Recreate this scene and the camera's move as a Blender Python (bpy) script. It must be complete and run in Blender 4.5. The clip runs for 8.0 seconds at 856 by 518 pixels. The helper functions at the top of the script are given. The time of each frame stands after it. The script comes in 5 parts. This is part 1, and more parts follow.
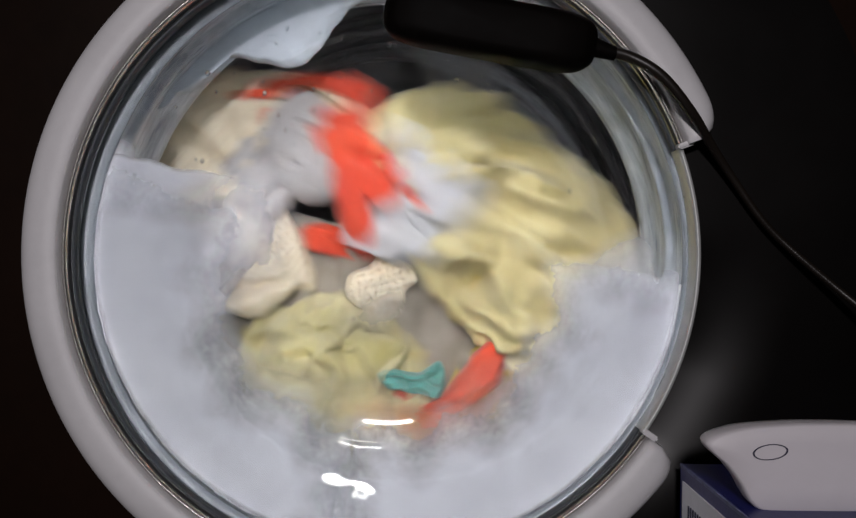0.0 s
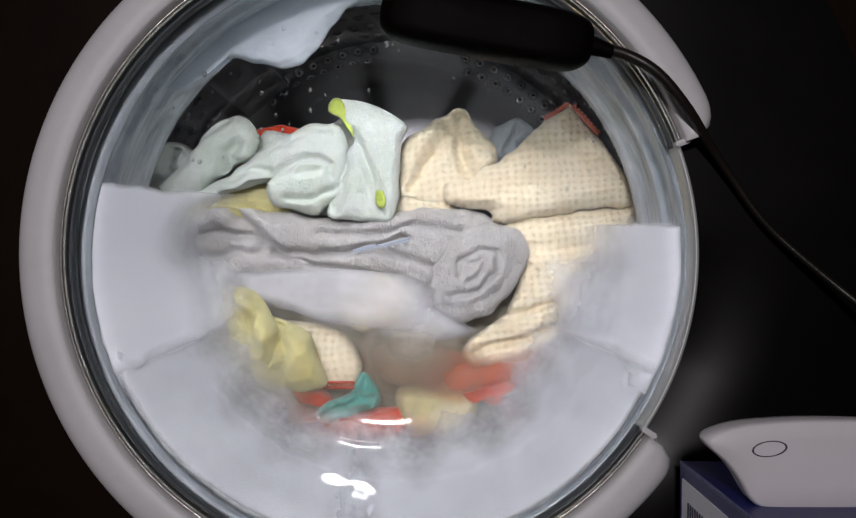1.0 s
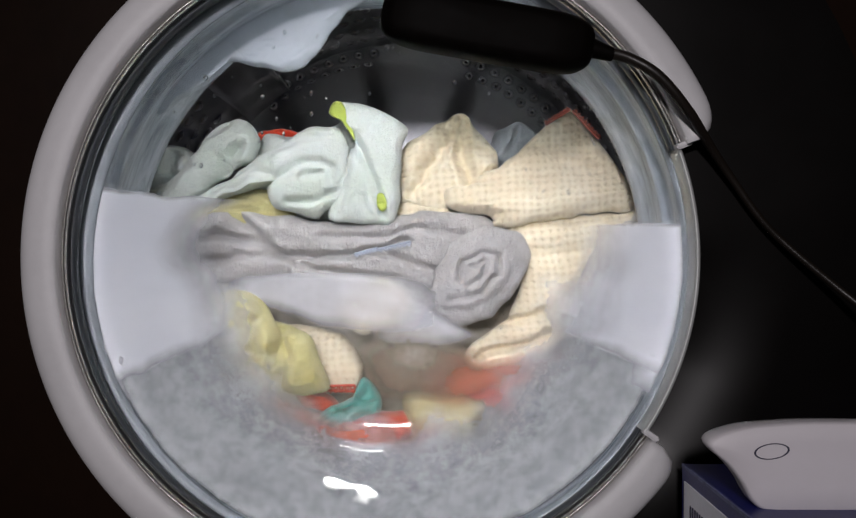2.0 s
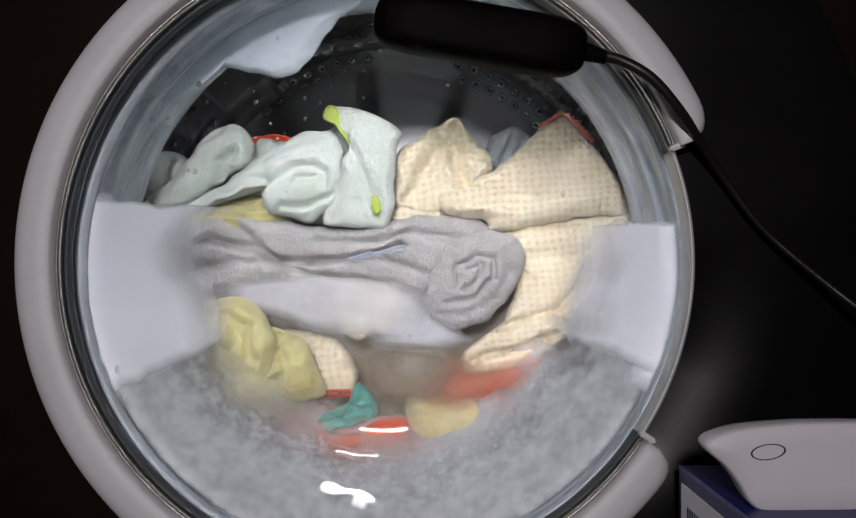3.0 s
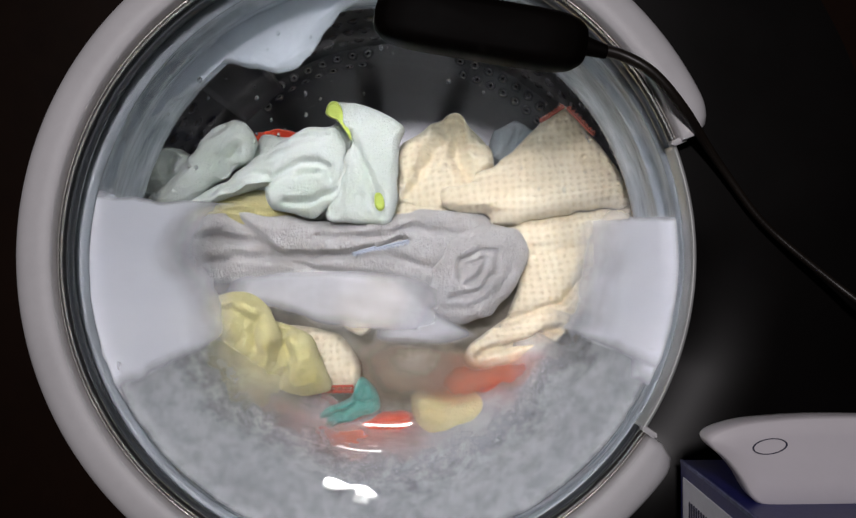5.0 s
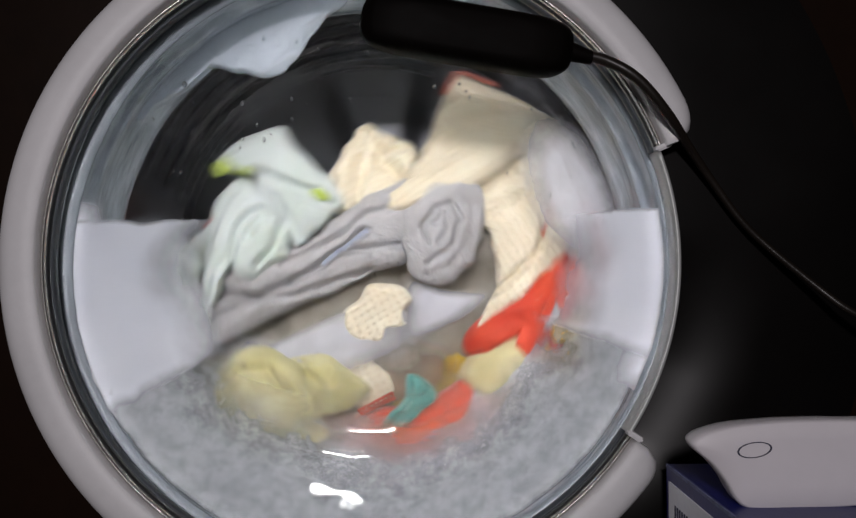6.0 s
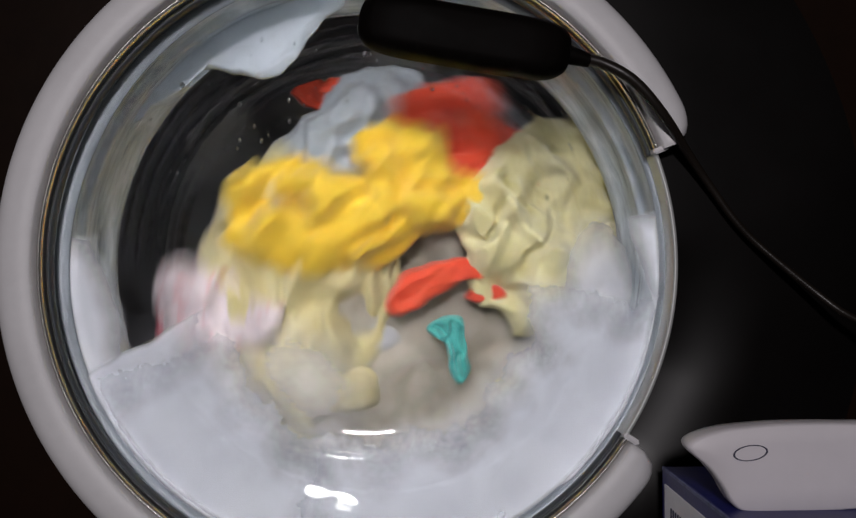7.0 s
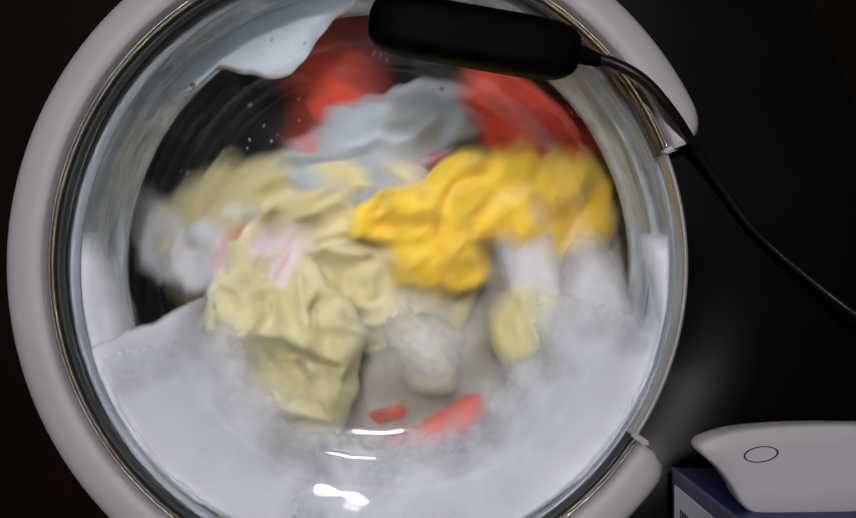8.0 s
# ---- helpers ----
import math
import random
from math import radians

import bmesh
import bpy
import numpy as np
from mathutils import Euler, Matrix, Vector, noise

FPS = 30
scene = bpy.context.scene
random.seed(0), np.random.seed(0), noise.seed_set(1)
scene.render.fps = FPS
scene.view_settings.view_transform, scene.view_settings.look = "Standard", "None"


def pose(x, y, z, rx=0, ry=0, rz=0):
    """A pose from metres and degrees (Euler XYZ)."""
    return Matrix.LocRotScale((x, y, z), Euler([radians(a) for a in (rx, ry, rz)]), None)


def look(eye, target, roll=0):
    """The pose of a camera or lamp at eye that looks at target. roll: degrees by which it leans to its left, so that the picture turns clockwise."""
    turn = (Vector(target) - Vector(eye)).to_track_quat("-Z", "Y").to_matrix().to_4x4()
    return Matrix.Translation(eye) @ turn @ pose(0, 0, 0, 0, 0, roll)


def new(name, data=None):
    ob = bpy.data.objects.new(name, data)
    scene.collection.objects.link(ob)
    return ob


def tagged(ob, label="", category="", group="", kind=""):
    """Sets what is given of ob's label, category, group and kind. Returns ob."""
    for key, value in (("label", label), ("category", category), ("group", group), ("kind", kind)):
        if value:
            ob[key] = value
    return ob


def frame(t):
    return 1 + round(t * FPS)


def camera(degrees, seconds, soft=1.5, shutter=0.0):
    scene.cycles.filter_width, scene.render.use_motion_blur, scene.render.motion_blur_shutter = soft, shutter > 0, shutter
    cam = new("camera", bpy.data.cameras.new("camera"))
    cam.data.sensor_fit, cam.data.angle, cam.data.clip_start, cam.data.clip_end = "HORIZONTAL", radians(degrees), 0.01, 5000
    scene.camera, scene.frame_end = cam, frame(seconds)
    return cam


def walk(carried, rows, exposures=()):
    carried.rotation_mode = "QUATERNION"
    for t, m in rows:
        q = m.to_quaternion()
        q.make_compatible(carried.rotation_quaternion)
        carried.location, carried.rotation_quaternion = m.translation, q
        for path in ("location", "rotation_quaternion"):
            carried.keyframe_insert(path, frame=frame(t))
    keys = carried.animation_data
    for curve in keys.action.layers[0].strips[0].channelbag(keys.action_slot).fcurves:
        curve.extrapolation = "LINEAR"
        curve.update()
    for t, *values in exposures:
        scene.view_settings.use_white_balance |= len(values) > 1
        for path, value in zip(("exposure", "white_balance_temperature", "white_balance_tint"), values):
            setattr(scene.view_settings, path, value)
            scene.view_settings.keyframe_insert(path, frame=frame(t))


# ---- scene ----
cam = camera(54.1, 8.0, soft=1.4, shutter=0.8)
walk(cam, [
    (0, pose(0.0305, -0.5374, -0.0028, 90.03, -1.06, 0.18)),
    (0.5, pose(0.0305, -0.5374, -0.0028, 90.10, -0.80, 0.03)),
    (1, pose(0.0305, -0.5374, -0.0028, 89.98, -0.66, 0.06)),
    (1.5, pose(0.0305, -0.5374, -0.0028, 90.03, -0.72, 0.25)),
    (3, pose(0.0305, -0.5374, -0.0028, 90.47, 0.02, -0.19)),
    (3.5, pose(0.0305, -0.5374, -0.0028, 90.00, -0.00, 0.00)),
    (4, pose(0.0305, -0.5374, -0.0028, 90.08, 0.11, 0.03)),
    (5.5, pose(0.0305, -0.5374, -0.0028, 90.27, 0.29, -0.37)),
    (6, pose(0.0305, -0.5374, -0.0028, 90.50, 0.26, -1.04)),
    (6.5, pose(0.0305, -0.5374, -0.0028, 90.64, 0.24, -1.12)),
    (7, pose(0.0305, -0.5374, -0.0028, 90.63, 0.03, -1.25)),
    (7.5, pose(0.0305, -0.5374, -0.0028, 90.62, -0.11, -0.77)),
    (8, pose(0.0305, -0.5374, -0.0028, 90.62, -0.08, -0.61)),
])

# ---- light ----
world = bpy.data.worlds.new("dark_room")
scene.world = world
world.use_nodes = True
world.node_tree.nodes["Background"].inputs[0].default_value = (0.30, 0.24, 0.20, 1)
world.node_tree.nodes["Background"].inputs[1].default_value = 0.012
scene.view_settings.exposure = 0.0


def area_lamp(name, eye, target, size, size_y, watts, color):
    data = bpy.data.lights.new(name, "AREA")
    data.shape, data.size, data.size_y = "RECTANGLE", size, size_y
    data.energy, data.color = watts, color
    lamp = new(name, data)
    lamp.matrix_world = look(eye, target)
    return lamp


# the work light behind and above the camera
area_lamp("work_light", (-0.075, -1.38, 0.355), (0.0, 0.05, -0.05), 0.10, 0.09, 7.6, (1.0, 0.937, 0.965))
# the stick lamp's own leds, on the side turned to the glass
for led_z in (0.134, 0.142, 0.150):
    area_lamp("stick_led", (0.004, -0.0125, led_z), (0.0, 0.06, -0.17), 0.034, 0.0022, 0.015, (1.0, 0.98, 0.95))


# the led strip along the lamp's back, which lights the drum
area_lamp("led_strip", (0.004, -0.0120, 0.127), (-0.06, 0.42, 0.16), 0.020, 0.0022, 0.010, (1.0, 0.98, 0.96))


# ---- materials ----
def nodes_of(name):
    m = bpy.data.materials.new(name)
    m.use_nodes = True
    return m, m.node_tree.nodes, m.node_tree.links, m.node_tree.nodes["Principled BSDF"]


def noise_node(nt, coord, scale, detail=4.0, rough=0.6):
    n = nt.nodes.new("ShaderNodeTexNoise")
    n.inputs["Scale"].default_value, n.inputs["Detail"].default_value, n.inputs["Roughness"].default_value = scale, detail, rough
    nt.links.new(coord, n.inputs["Vector"])
    return n.outputs["Fac"]


def ramp(nt, fac, stops):
    r = nt.nodes.new("ShaderNodeValToRGB")
    while len(r.color_ramp.elements) < len(stops):
        r.color_ramp.elements.new(0.5)
    for e, (p, c) in zip(r.color_ramp.elements, stops):
        e.position, e.color = p, (*c, 1)
    nt.links.new(fac, r.inputs[0])
    return r.outputs[0]


def calc(nt, op, a, b=0.0):
    n = nt.nodes.new("ShaderNodeMath")
    n.operation = op
    for s, v in zip(n.inputs, (a, b)):
        if isinstance(v, (int, float)):
            s.default_value = v
        else:
            nt.links.new(v, s)
    return n.outputs[0]


def bump(nt, height, strength, distance, bsdf):
    b = nt.nodes.new("ShaderNodeBump")
    b.inputs["Strength"].default_value, b.inputs["Distance"].default_value = strength, distance
    nt.links.new(height, b.inputs["Height"])
    nt.links.new(b.outputs[0], bsdf.inputs["Normal"])


def plain(name, color, rough, metal=0.0, vary=0.12, scale=30.0, relief=0.0004, coat=0.0, gloss=0.5):
    """A hard surface with a slow stain and a fine grain."""
    m, _, links, bsdf = nodes_of(name)
    nt = m.node_tree
    coord = nt.nodes.new("ShaderNodeTexCoord").outputs["Object"]
    slow, fine = noise_node(nt, coord, scale), noise_node(nt, coord, scale * 14)
    lo, hi = tuple(c * (1 - vary) for c in color), tuple(min(1, c * (1 + vary)) for c in color)
    links.new(ramp(nt, calc(nt, "ADD", calc(nt, "MULTIPLY", slow, 0.7), calc(nt, "MULTIPLY", fine, 0.3)), [(0.3, lo), (0.7, hi)]), bsdf.inputs["Base Color"])
    links.new(calc(nt, "ADD", calc(nt, "MULTIPLY", slow, 0.16), rough - 0.08), bsdf.inputs["Roughness"])
    bsdf.inputs["Metallic"].default_value = metal
    bsdf.inputs["Coat Weight"].default_value = coat
    bsdf.inputs["Specular IOR Level"].default_value = gloss
    if relief:
        bump(nt, fine, 0.35, relief, bsdf)
    return m


def cloth_mat(name, color, weave="terry", tint=None, spots=None, wet=0.55):
    """Wet cloth: terry loops, waffle squares or a smooth knit."""
    m, _, links, bsdf = nodes_of(name)
    nt = m.node_tree
    coord = nt.nodes.new("ShaderNodeTexCoord").outputs["Object"]
    slow, loops = noise_node(nt, coord, 26, 3), noise_node(nt, coord, 620, 2, 0.7)
    tint = tint or tuple(c * 0.8 for c in color)
    base = ramp(nt, slow, [(0.34, tint), (0.62, color)])
    if spots:
        mark = noise_node(nt, coord, 75, 1.0)
        mix = nt.nodes.new("ShaderNodeMix")
        mix.data_type = "RGBA"
        links.new(ramp(nt, mark, [(0.60, (0, 0, 0)), (0.645, (1, 1, 1))]), mix.inputs[0])
        links.new(base, mix.inputs[6])
        mix.inputs[7].default_value = (*spots, 1)
        base = mix.outputs[2]
    height = calc(nt, "ADD", calc(nt, "MULTIPLY", loops, 0.6), calc(nt, "MULTIPLY", noise_node(nt, coord, 190, 3, 0.7), 0.35)) if weave == "terry" else loops
    if weave == "waffle":
        turn = nt.nodes.new("ShaderNodeMapping")
        turn.inputs["Rotation"].default_value = (0, radians(6), 0)
        links.new(coord, turn.inputs["Vector"])
        warp = nt.nodes.new("ShaderNodeVectorMath")
        warp.operation = "ADD"
        wave = nt.nodes.new("ShaderNodeTexNoise")
        wave.inputs["Scale"].default_value = 18
        links.new(coord, wave.inputs["Vector"])
        soft = nt.nodes.new("ShaderNodeVectorMath")
        soft.operation = "SCALE"
        soft.inputs[3].default_value = 0.012
        links.new(wave.outputs["Color"], soft.inputs[0])
        links.new(turn.outputs[0], warp.inputs[0])
        links.new(soft.outputs[0], warp.inputs[1])
        sep = nt.nodes.new("ShaderNodeSeparateXYZ")
        links.new(warp.outputs[0], sep.inputs[0])
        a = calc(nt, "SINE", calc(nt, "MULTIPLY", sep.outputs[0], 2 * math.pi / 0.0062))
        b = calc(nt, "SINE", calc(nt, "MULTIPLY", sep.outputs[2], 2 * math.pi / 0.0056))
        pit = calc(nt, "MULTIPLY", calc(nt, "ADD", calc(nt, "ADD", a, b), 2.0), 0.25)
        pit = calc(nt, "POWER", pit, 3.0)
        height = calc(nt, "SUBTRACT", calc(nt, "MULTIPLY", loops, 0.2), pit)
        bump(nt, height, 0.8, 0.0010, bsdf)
        # the shade inside the pits is put into the base colour, besides the bump
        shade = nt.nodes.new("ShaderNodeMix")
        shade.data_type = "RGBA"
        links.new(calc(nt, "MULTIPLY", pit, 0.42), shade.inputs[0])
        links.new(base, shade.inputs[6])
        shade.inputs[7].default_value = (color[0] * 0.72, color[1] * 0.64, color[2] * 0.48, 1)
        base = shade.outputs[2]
    elif weave == "rib":
        stretch = nt.nodes.new("ShaderNodeMapping")
        stretch.inputs["Scale"].default_value = (560, 320, 260)
        links.new(coord, stretch.inputs["Vector"])
        ribs = nt.nodes.new("ShaderNodeTexNoise")
        ribs.inputs["Scale"].default_value = 1.0
        links.new(stretch.outputs[0], ribs.inputs["Vector"])
        bump(nt, calc(nt, "ADD", calc(nt, "MULTIPLY", ribs.outputs["Fac"], 0.6), calc(nt, "MULTIPLY", loops, 0.6)), 1.0, 0.0032, bsdf)
    else:
        bump(nt, height, 1.0, 0.0036 if weave == "terry" else 0.0008, bsdf)
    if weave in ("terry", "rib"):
        # darkening between loops and ribs is put into the base colour, besides the bump
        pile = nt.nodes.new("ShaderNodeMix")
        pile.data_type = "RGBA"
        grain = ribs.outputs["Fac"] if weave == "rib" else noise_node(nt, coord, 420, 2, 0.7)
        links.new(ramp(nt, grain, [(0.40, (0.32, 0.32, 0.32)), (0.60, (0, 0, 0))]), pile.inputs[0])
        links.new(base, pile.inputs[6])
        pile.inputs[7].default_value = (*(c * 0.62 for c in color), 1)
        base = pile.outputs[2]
    links.new(base, bsdf.inputs["Base Color"])
    bsdf.inputs["Roughness"].default_value = wet if weave == "knit" else 0.85
    bsdf.inputs["Specular IOR Level"].default_value = 0.35 if weave == "knit" else 0.12
    bsdf.inputs["Sheen Weight"].default_value = 0.3
    bsdf.inputs["Subsurface Weight"].default_value = 0.35
    bsdf.inputs["Subsurface Radius"].default_value = (1.0, 0.9, 0.8)
    bsdf.inputs["Subsurface Scale"].default_value = 0.005
    return m


def foam_mat(name, light, dark, scale, thin):
    """Suds: opaque where thick, broken into bubbles where the stored thickness runs out."""
    m, _, links, bsdf = nodes_of(name)
    nt = m.node_tree
    coord = nt.nodes.new("ShaderNodeTexCoord").outputs["Object"]
    slow, fine = noise_node(nt, coord, scale, 5, 0.65), noise_node(nt, coord, scale * 9, 3, 0.6)
    links.new(ramp(nt, slow, [(0.36, dark), (0.60, light)]), bsdf.inputs["Base Color"])
    att = nt.nodes.new("ShaderNodeAttribute")
    att.attribute_name = "thickness"
    brk = calc(nt, "ADD", calc(nt, "MULTIPLY", calc(nt, "ADD", slow, -0.5), thin), calc(nt, "MULTIPLY", calc(nt, "ADD", fine, -0.5), thin * 0.5))
    room = calc(nt, "MULTIPLY", att.outputs["Fac"], calc(nt, "SUBTRACT", 1.0, att.outputs["Fac"]))
    alpha = calc(nt, "ADD", att.outputs["Fac"], calc(nt, "MULTIPLY", brk, calc(nt, "MULTIPLY", room, 4.0)))
    clampn = nt.nodes.new("ShaderNodeClamp")
    links.new(alpha, clampn.inputs[0])
    glow_through, clear = nt.nodes.new("ShaderNodeBsdfTranslucent"), nt.nodes.new("ShaderNodeBsdfTransparent")
    glow_through.inputs["Color"].default_value = (*light, 1)
    body, whole = nt.nodes.new("ShaderNodeMixShader"), nt.nodes.new("ShaderNodeMixShader")
    body.inputs[0].default_value = 0.3
    links.new(bsdf.outputs[0], body.inputs[1])
    links.new(glow_through.outputs[0], body.inputs[2])
    links.new(clampn.outputs[0], whole.inputs[0])
    links.new(clear.outputs[0], whole.inputs[1])
    links.new(body.outputs[0], whole.inputs[2])
    links.new(whole.outputs[0], nt.nodes["Material Output"].inputs["Surface"])
    bsdf.inputs["Roughness"].default_value = 0.6
    bump(nt, fine, 0.25, 0.0008, bsdf)
    return m


def glass_mat():
    m, _, links, bsdf = nodes_of("door_glass")
    bsdf.inputs["Base Color"].default_value = (0.93, 0.97, 0.98, 1)
    bsdf.inputs["Roughness"].default_value = 0.0
    bsdf.inputs["IOR"].default_value = 1.46
    bsdf.inputs["Transmission Weight"].default_value = 1.0
    nt = m.node_tree
    film = noise_node(nt, nt.nodes.new("ShaderNodeTexCoord").outputs["Object"], 38, 2.0, 0.5)
    bump(nt, film, 0.06, 0.003, bsdf)
    return m


M_GLASS = glass_mat()
M_WATER = plain("clear_water", (0.92, 0.95, 0.97), 0.12, vary=0.02, relief=0.0)
M_WATER.node_tree.nodes["Principled BSDF"].inputs["Transmission Weight"].default_value = 1.0
M_WATER.node_tree.nodes["Principled BSDF"].inputs["IOR"].default_value = 1.33
M_RING = plain("silver_plastic", (0.74, 0.735, 0.75), 0.46, vary=0.07, scale=11, relief=0.0002)
M_RIM = plain("satin_rim", (0.52, 0.54, 0.53), 0.3, metal=0.3, vary=0.06)
M_CHROME = plain("polished_trim", (0.62, 0.60, 0.57), 0.2, metal=0.9, vary=0.05)
M_SEAL = plain("door_seal_rubber", (0.46, 0.51, 0.57), 0.45, vary=0.18, scale=22)


def streaked_rubber():
    """Wet grey rubber with a glassy film; streaky reflections round the ring are put into the colour."""
    m, _, links, bsdf = nodes_of("wet_seal_rubber")
    nt = m.node_tree
    coord = nt.nodes.new("ShaderNodeTexCoord").outputs["Object"]
    sep = nt.nodes.new("ShaderNodeSeparateXYZ")
    links.new(coord, sep.inputs[0])
    r = calc(nt, "SQRT", calc(nt, "ADD", calc(nt, "MULTIPLY", sep.outputs[0], sep.outputs[0]), calc(nt, "MULTIPLY", sep.outputs[2], sep.outputs[2])))
    vec = nt.nodes.new("ShaderNodeCombineXYZ")
    links.new(calc(nt, "ADD", calc(nt, "MULTIPLY", r, 160.0), calc(nt, "MULTIPLY", sep.outputs[1], 150.0)), vec.inputs[0])
    links.new(calc(nt, "MULTIPLY", calc(nt, "DIVIDE", sep.outputs[0], r), 3.2), vec.inputs[1])
    links.new(calc(nt, "MULTIPLY", calc(nt, "DIVIDE", sep.outputs[2], r), 3.2), vec.inputs[2])
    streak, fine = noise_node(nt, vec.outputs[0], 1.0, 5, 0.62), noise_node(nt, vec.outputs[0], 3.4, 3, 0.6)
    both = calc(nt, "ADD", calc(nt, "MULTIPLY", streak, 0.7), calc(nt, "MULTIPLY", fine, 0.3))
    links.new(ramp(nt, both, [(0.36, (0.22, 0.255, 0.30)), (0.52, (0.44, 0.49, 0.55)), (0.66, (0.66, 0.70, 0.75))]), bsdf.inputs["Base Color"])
    links.new(calc(nt, "ADD", calc(nt, "MULTIPLY", streak, 0.4), 0.12), bsdf.inputs["Roughness"])
    bump(nt, both, 0.5, 0.0012, bsdf)
    return m


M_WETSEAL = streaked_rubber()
M_DARKSEAL = plain("dark_seal_rubber", (0.05, 0.06, 0.07), 0.35, vary=0.15)
M_SEAT = plain("grey_seat_rubber", (0.20, 0.22, 0.245), 0.35, vary=0.25, scale=12)
M_BLACK = plain("black_gloss_plastic", (0.0018, 0.0012, 0.0010), 0.33, vary=0.2, scale=6, relief=0.0, gloss=0.27)
M_FRONT = plain("dark_brown_front", (0.0080, 0.0032, 0.0014), 0.5, vary=0.3, scale=5, gloss=0.07)
M_STEEL = plain("drum_steel", (0.40, 0.40, 0.42), 0.40, metal=0.9, vary=0.15, scale=14, relief=0.0003)
M_LIP = plain("polished_steel_lip", (0.72, 0.72, 0.74), 0.16, metal=0.95, vary=0.05, relief=0.0)
M_HOLE = plain("hole_dark", (0.01, 0.01, 0.012), 0.5)
M_LAMP = plain("black_lamp_plastic", (0.0022, 0.0015, 0.0012), 0.6, vary=0.2, relief=0.0, gloss=0.06)
M_CABLE = plain("black_cable", (0.012, 0.009, 0.007), 0.36, vary=0.2, gloss=0.35)
M_WHITE = plain("white_moulded_plastic", (0.68, 0.65, 0.68), 0.5, vary=0.04, scale=8)
M_BLUE = plain("blue_carton", (0.007, 0.010, 0.12), 0.4, vary=0.25, scale=18)
M_SCUFF = plain("scuffed_blue_card", (0.13, 0.14, 0.27), 0.7, vary=0.6, scale=160)
M_PAPER = plain("printed_label", (0.78, 0.78, 0.84), 0.6, vary=0.08)
M_INK = plain("ink", (0.03, 0.03, 0.06), 0.6)
M_WALL = plain("dim_wall", (0.10, 0.08, 0.07), 0.8, vary=0.1, scale=3)
M_FLOOR = plain("dark_floor", (0.06, 0.05, 0.045), 0.6, vary=0.2, scale=5)
M_FOAM = foam_mat("white_suds", (0.84, 0.84, 0.89), (0.74, 0.75, 0.81), 18, 0.5)
M_THIN = foam_mat("thin_suds", (0.75, 0.76, 0.81), (0.61, 0.62, 0.67), 26, 0.7)
M_SOAPY = foam_mat("soapy_water", (0.55, 0.565, 0.585), (0.34, 0.355, 0.372), 95, 1.0)
M_MILK = foam_mat("milky_water", (0.58, 0.54, 0.46), (0.40, 0.35, 0.27), 20, 0.5)

M_DYE = foam_mat("dyed_water", (0.74, 0.16, 0.07), (0.60, 0.20, 0.11), 22, 0.5)
M_PALEYELLOW = foam_mat("tinted_water", (0.70, 0.66, 0.46), (0.58, 0.54, 0.38), 22, 0.5)
M_MURK = foam_mat("murky_water", (0.34, 0.23, 0.15), (0.24, 0.15, 0.10), 22, 0.5)
M_STITCH = plain("faded_red_thread", (0.48, 0.14, 0.10), 0.8, vary=0.2)
M_STITCH_RED = plain("red_thread", (0.62, 0.07, 0.03), 0.8, vary=0.2)
M_STITCH_BLUE = plain("faded_blue_thread", (0.42, 0.46, 0.57), 0.8, vary=0.2)
M_LINT = plain("dark_lint", (0.10, 0.09, 0.09), 0.9)
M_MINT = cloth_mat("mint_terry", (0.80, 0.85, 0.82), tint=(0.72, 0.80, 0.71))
M_LIME = cloth_mat("lime_edge", (0.50, 0.61, 0.11), "knit")
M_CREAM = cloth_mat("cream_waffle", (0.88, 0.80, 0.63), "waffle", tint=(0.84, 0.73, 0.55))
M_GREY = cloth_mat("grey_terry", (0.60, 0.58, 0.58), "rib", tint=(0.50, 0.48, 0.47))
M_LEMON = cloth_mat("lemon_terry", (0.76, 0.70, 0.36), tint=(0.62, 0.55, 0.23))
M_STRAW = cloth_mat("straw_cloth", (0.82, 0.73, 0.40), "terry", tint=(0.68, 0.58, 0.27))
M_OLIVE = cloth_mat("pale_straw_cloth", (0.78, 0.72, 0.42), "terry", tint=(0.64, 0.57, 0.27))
M_GOLD = cloth_mat("golden_cloth", (0.80, 0.55, 0.04), "knit", tint=(0.68, 0.43, 0.02))
M_TEAL = cloth_mat("teal_knit", (0.07, 0.42, 0.38), "knit")
M_RED = cloth_mat("orange_red_knit", (0.80, 0.085, 0.03), "knit", tint=(0.62, 0.05, 0.02))
M_WHITEC = cloth_mat("white_knit", (0.78, 0.78, 0.80), "terry")
M_PINK = cloth_mat("pink_print_knit", (0.76, 0.66, 0.68), "knit", spots=(0.62, 0.07, 0.12))
M_PALE = cloth_mat("pale_blue_grey_cloth", (0.52, 0.57, 0.62), "terry")


# ---- mesh helpers ----
def mesh_of(name, verts, faces, material, smooth=True):
    me = bpy.data.meshes.new(name)
    me.from_pydata(verts, [], faces)
    me.materials.append(material)
    if smooth:
        me.polygons.foreach_set("use_smooth", [True] * len(me.polygons))
    me.update()
    return me


def under(ob, parent):
    ob.parent = parent
    return ob


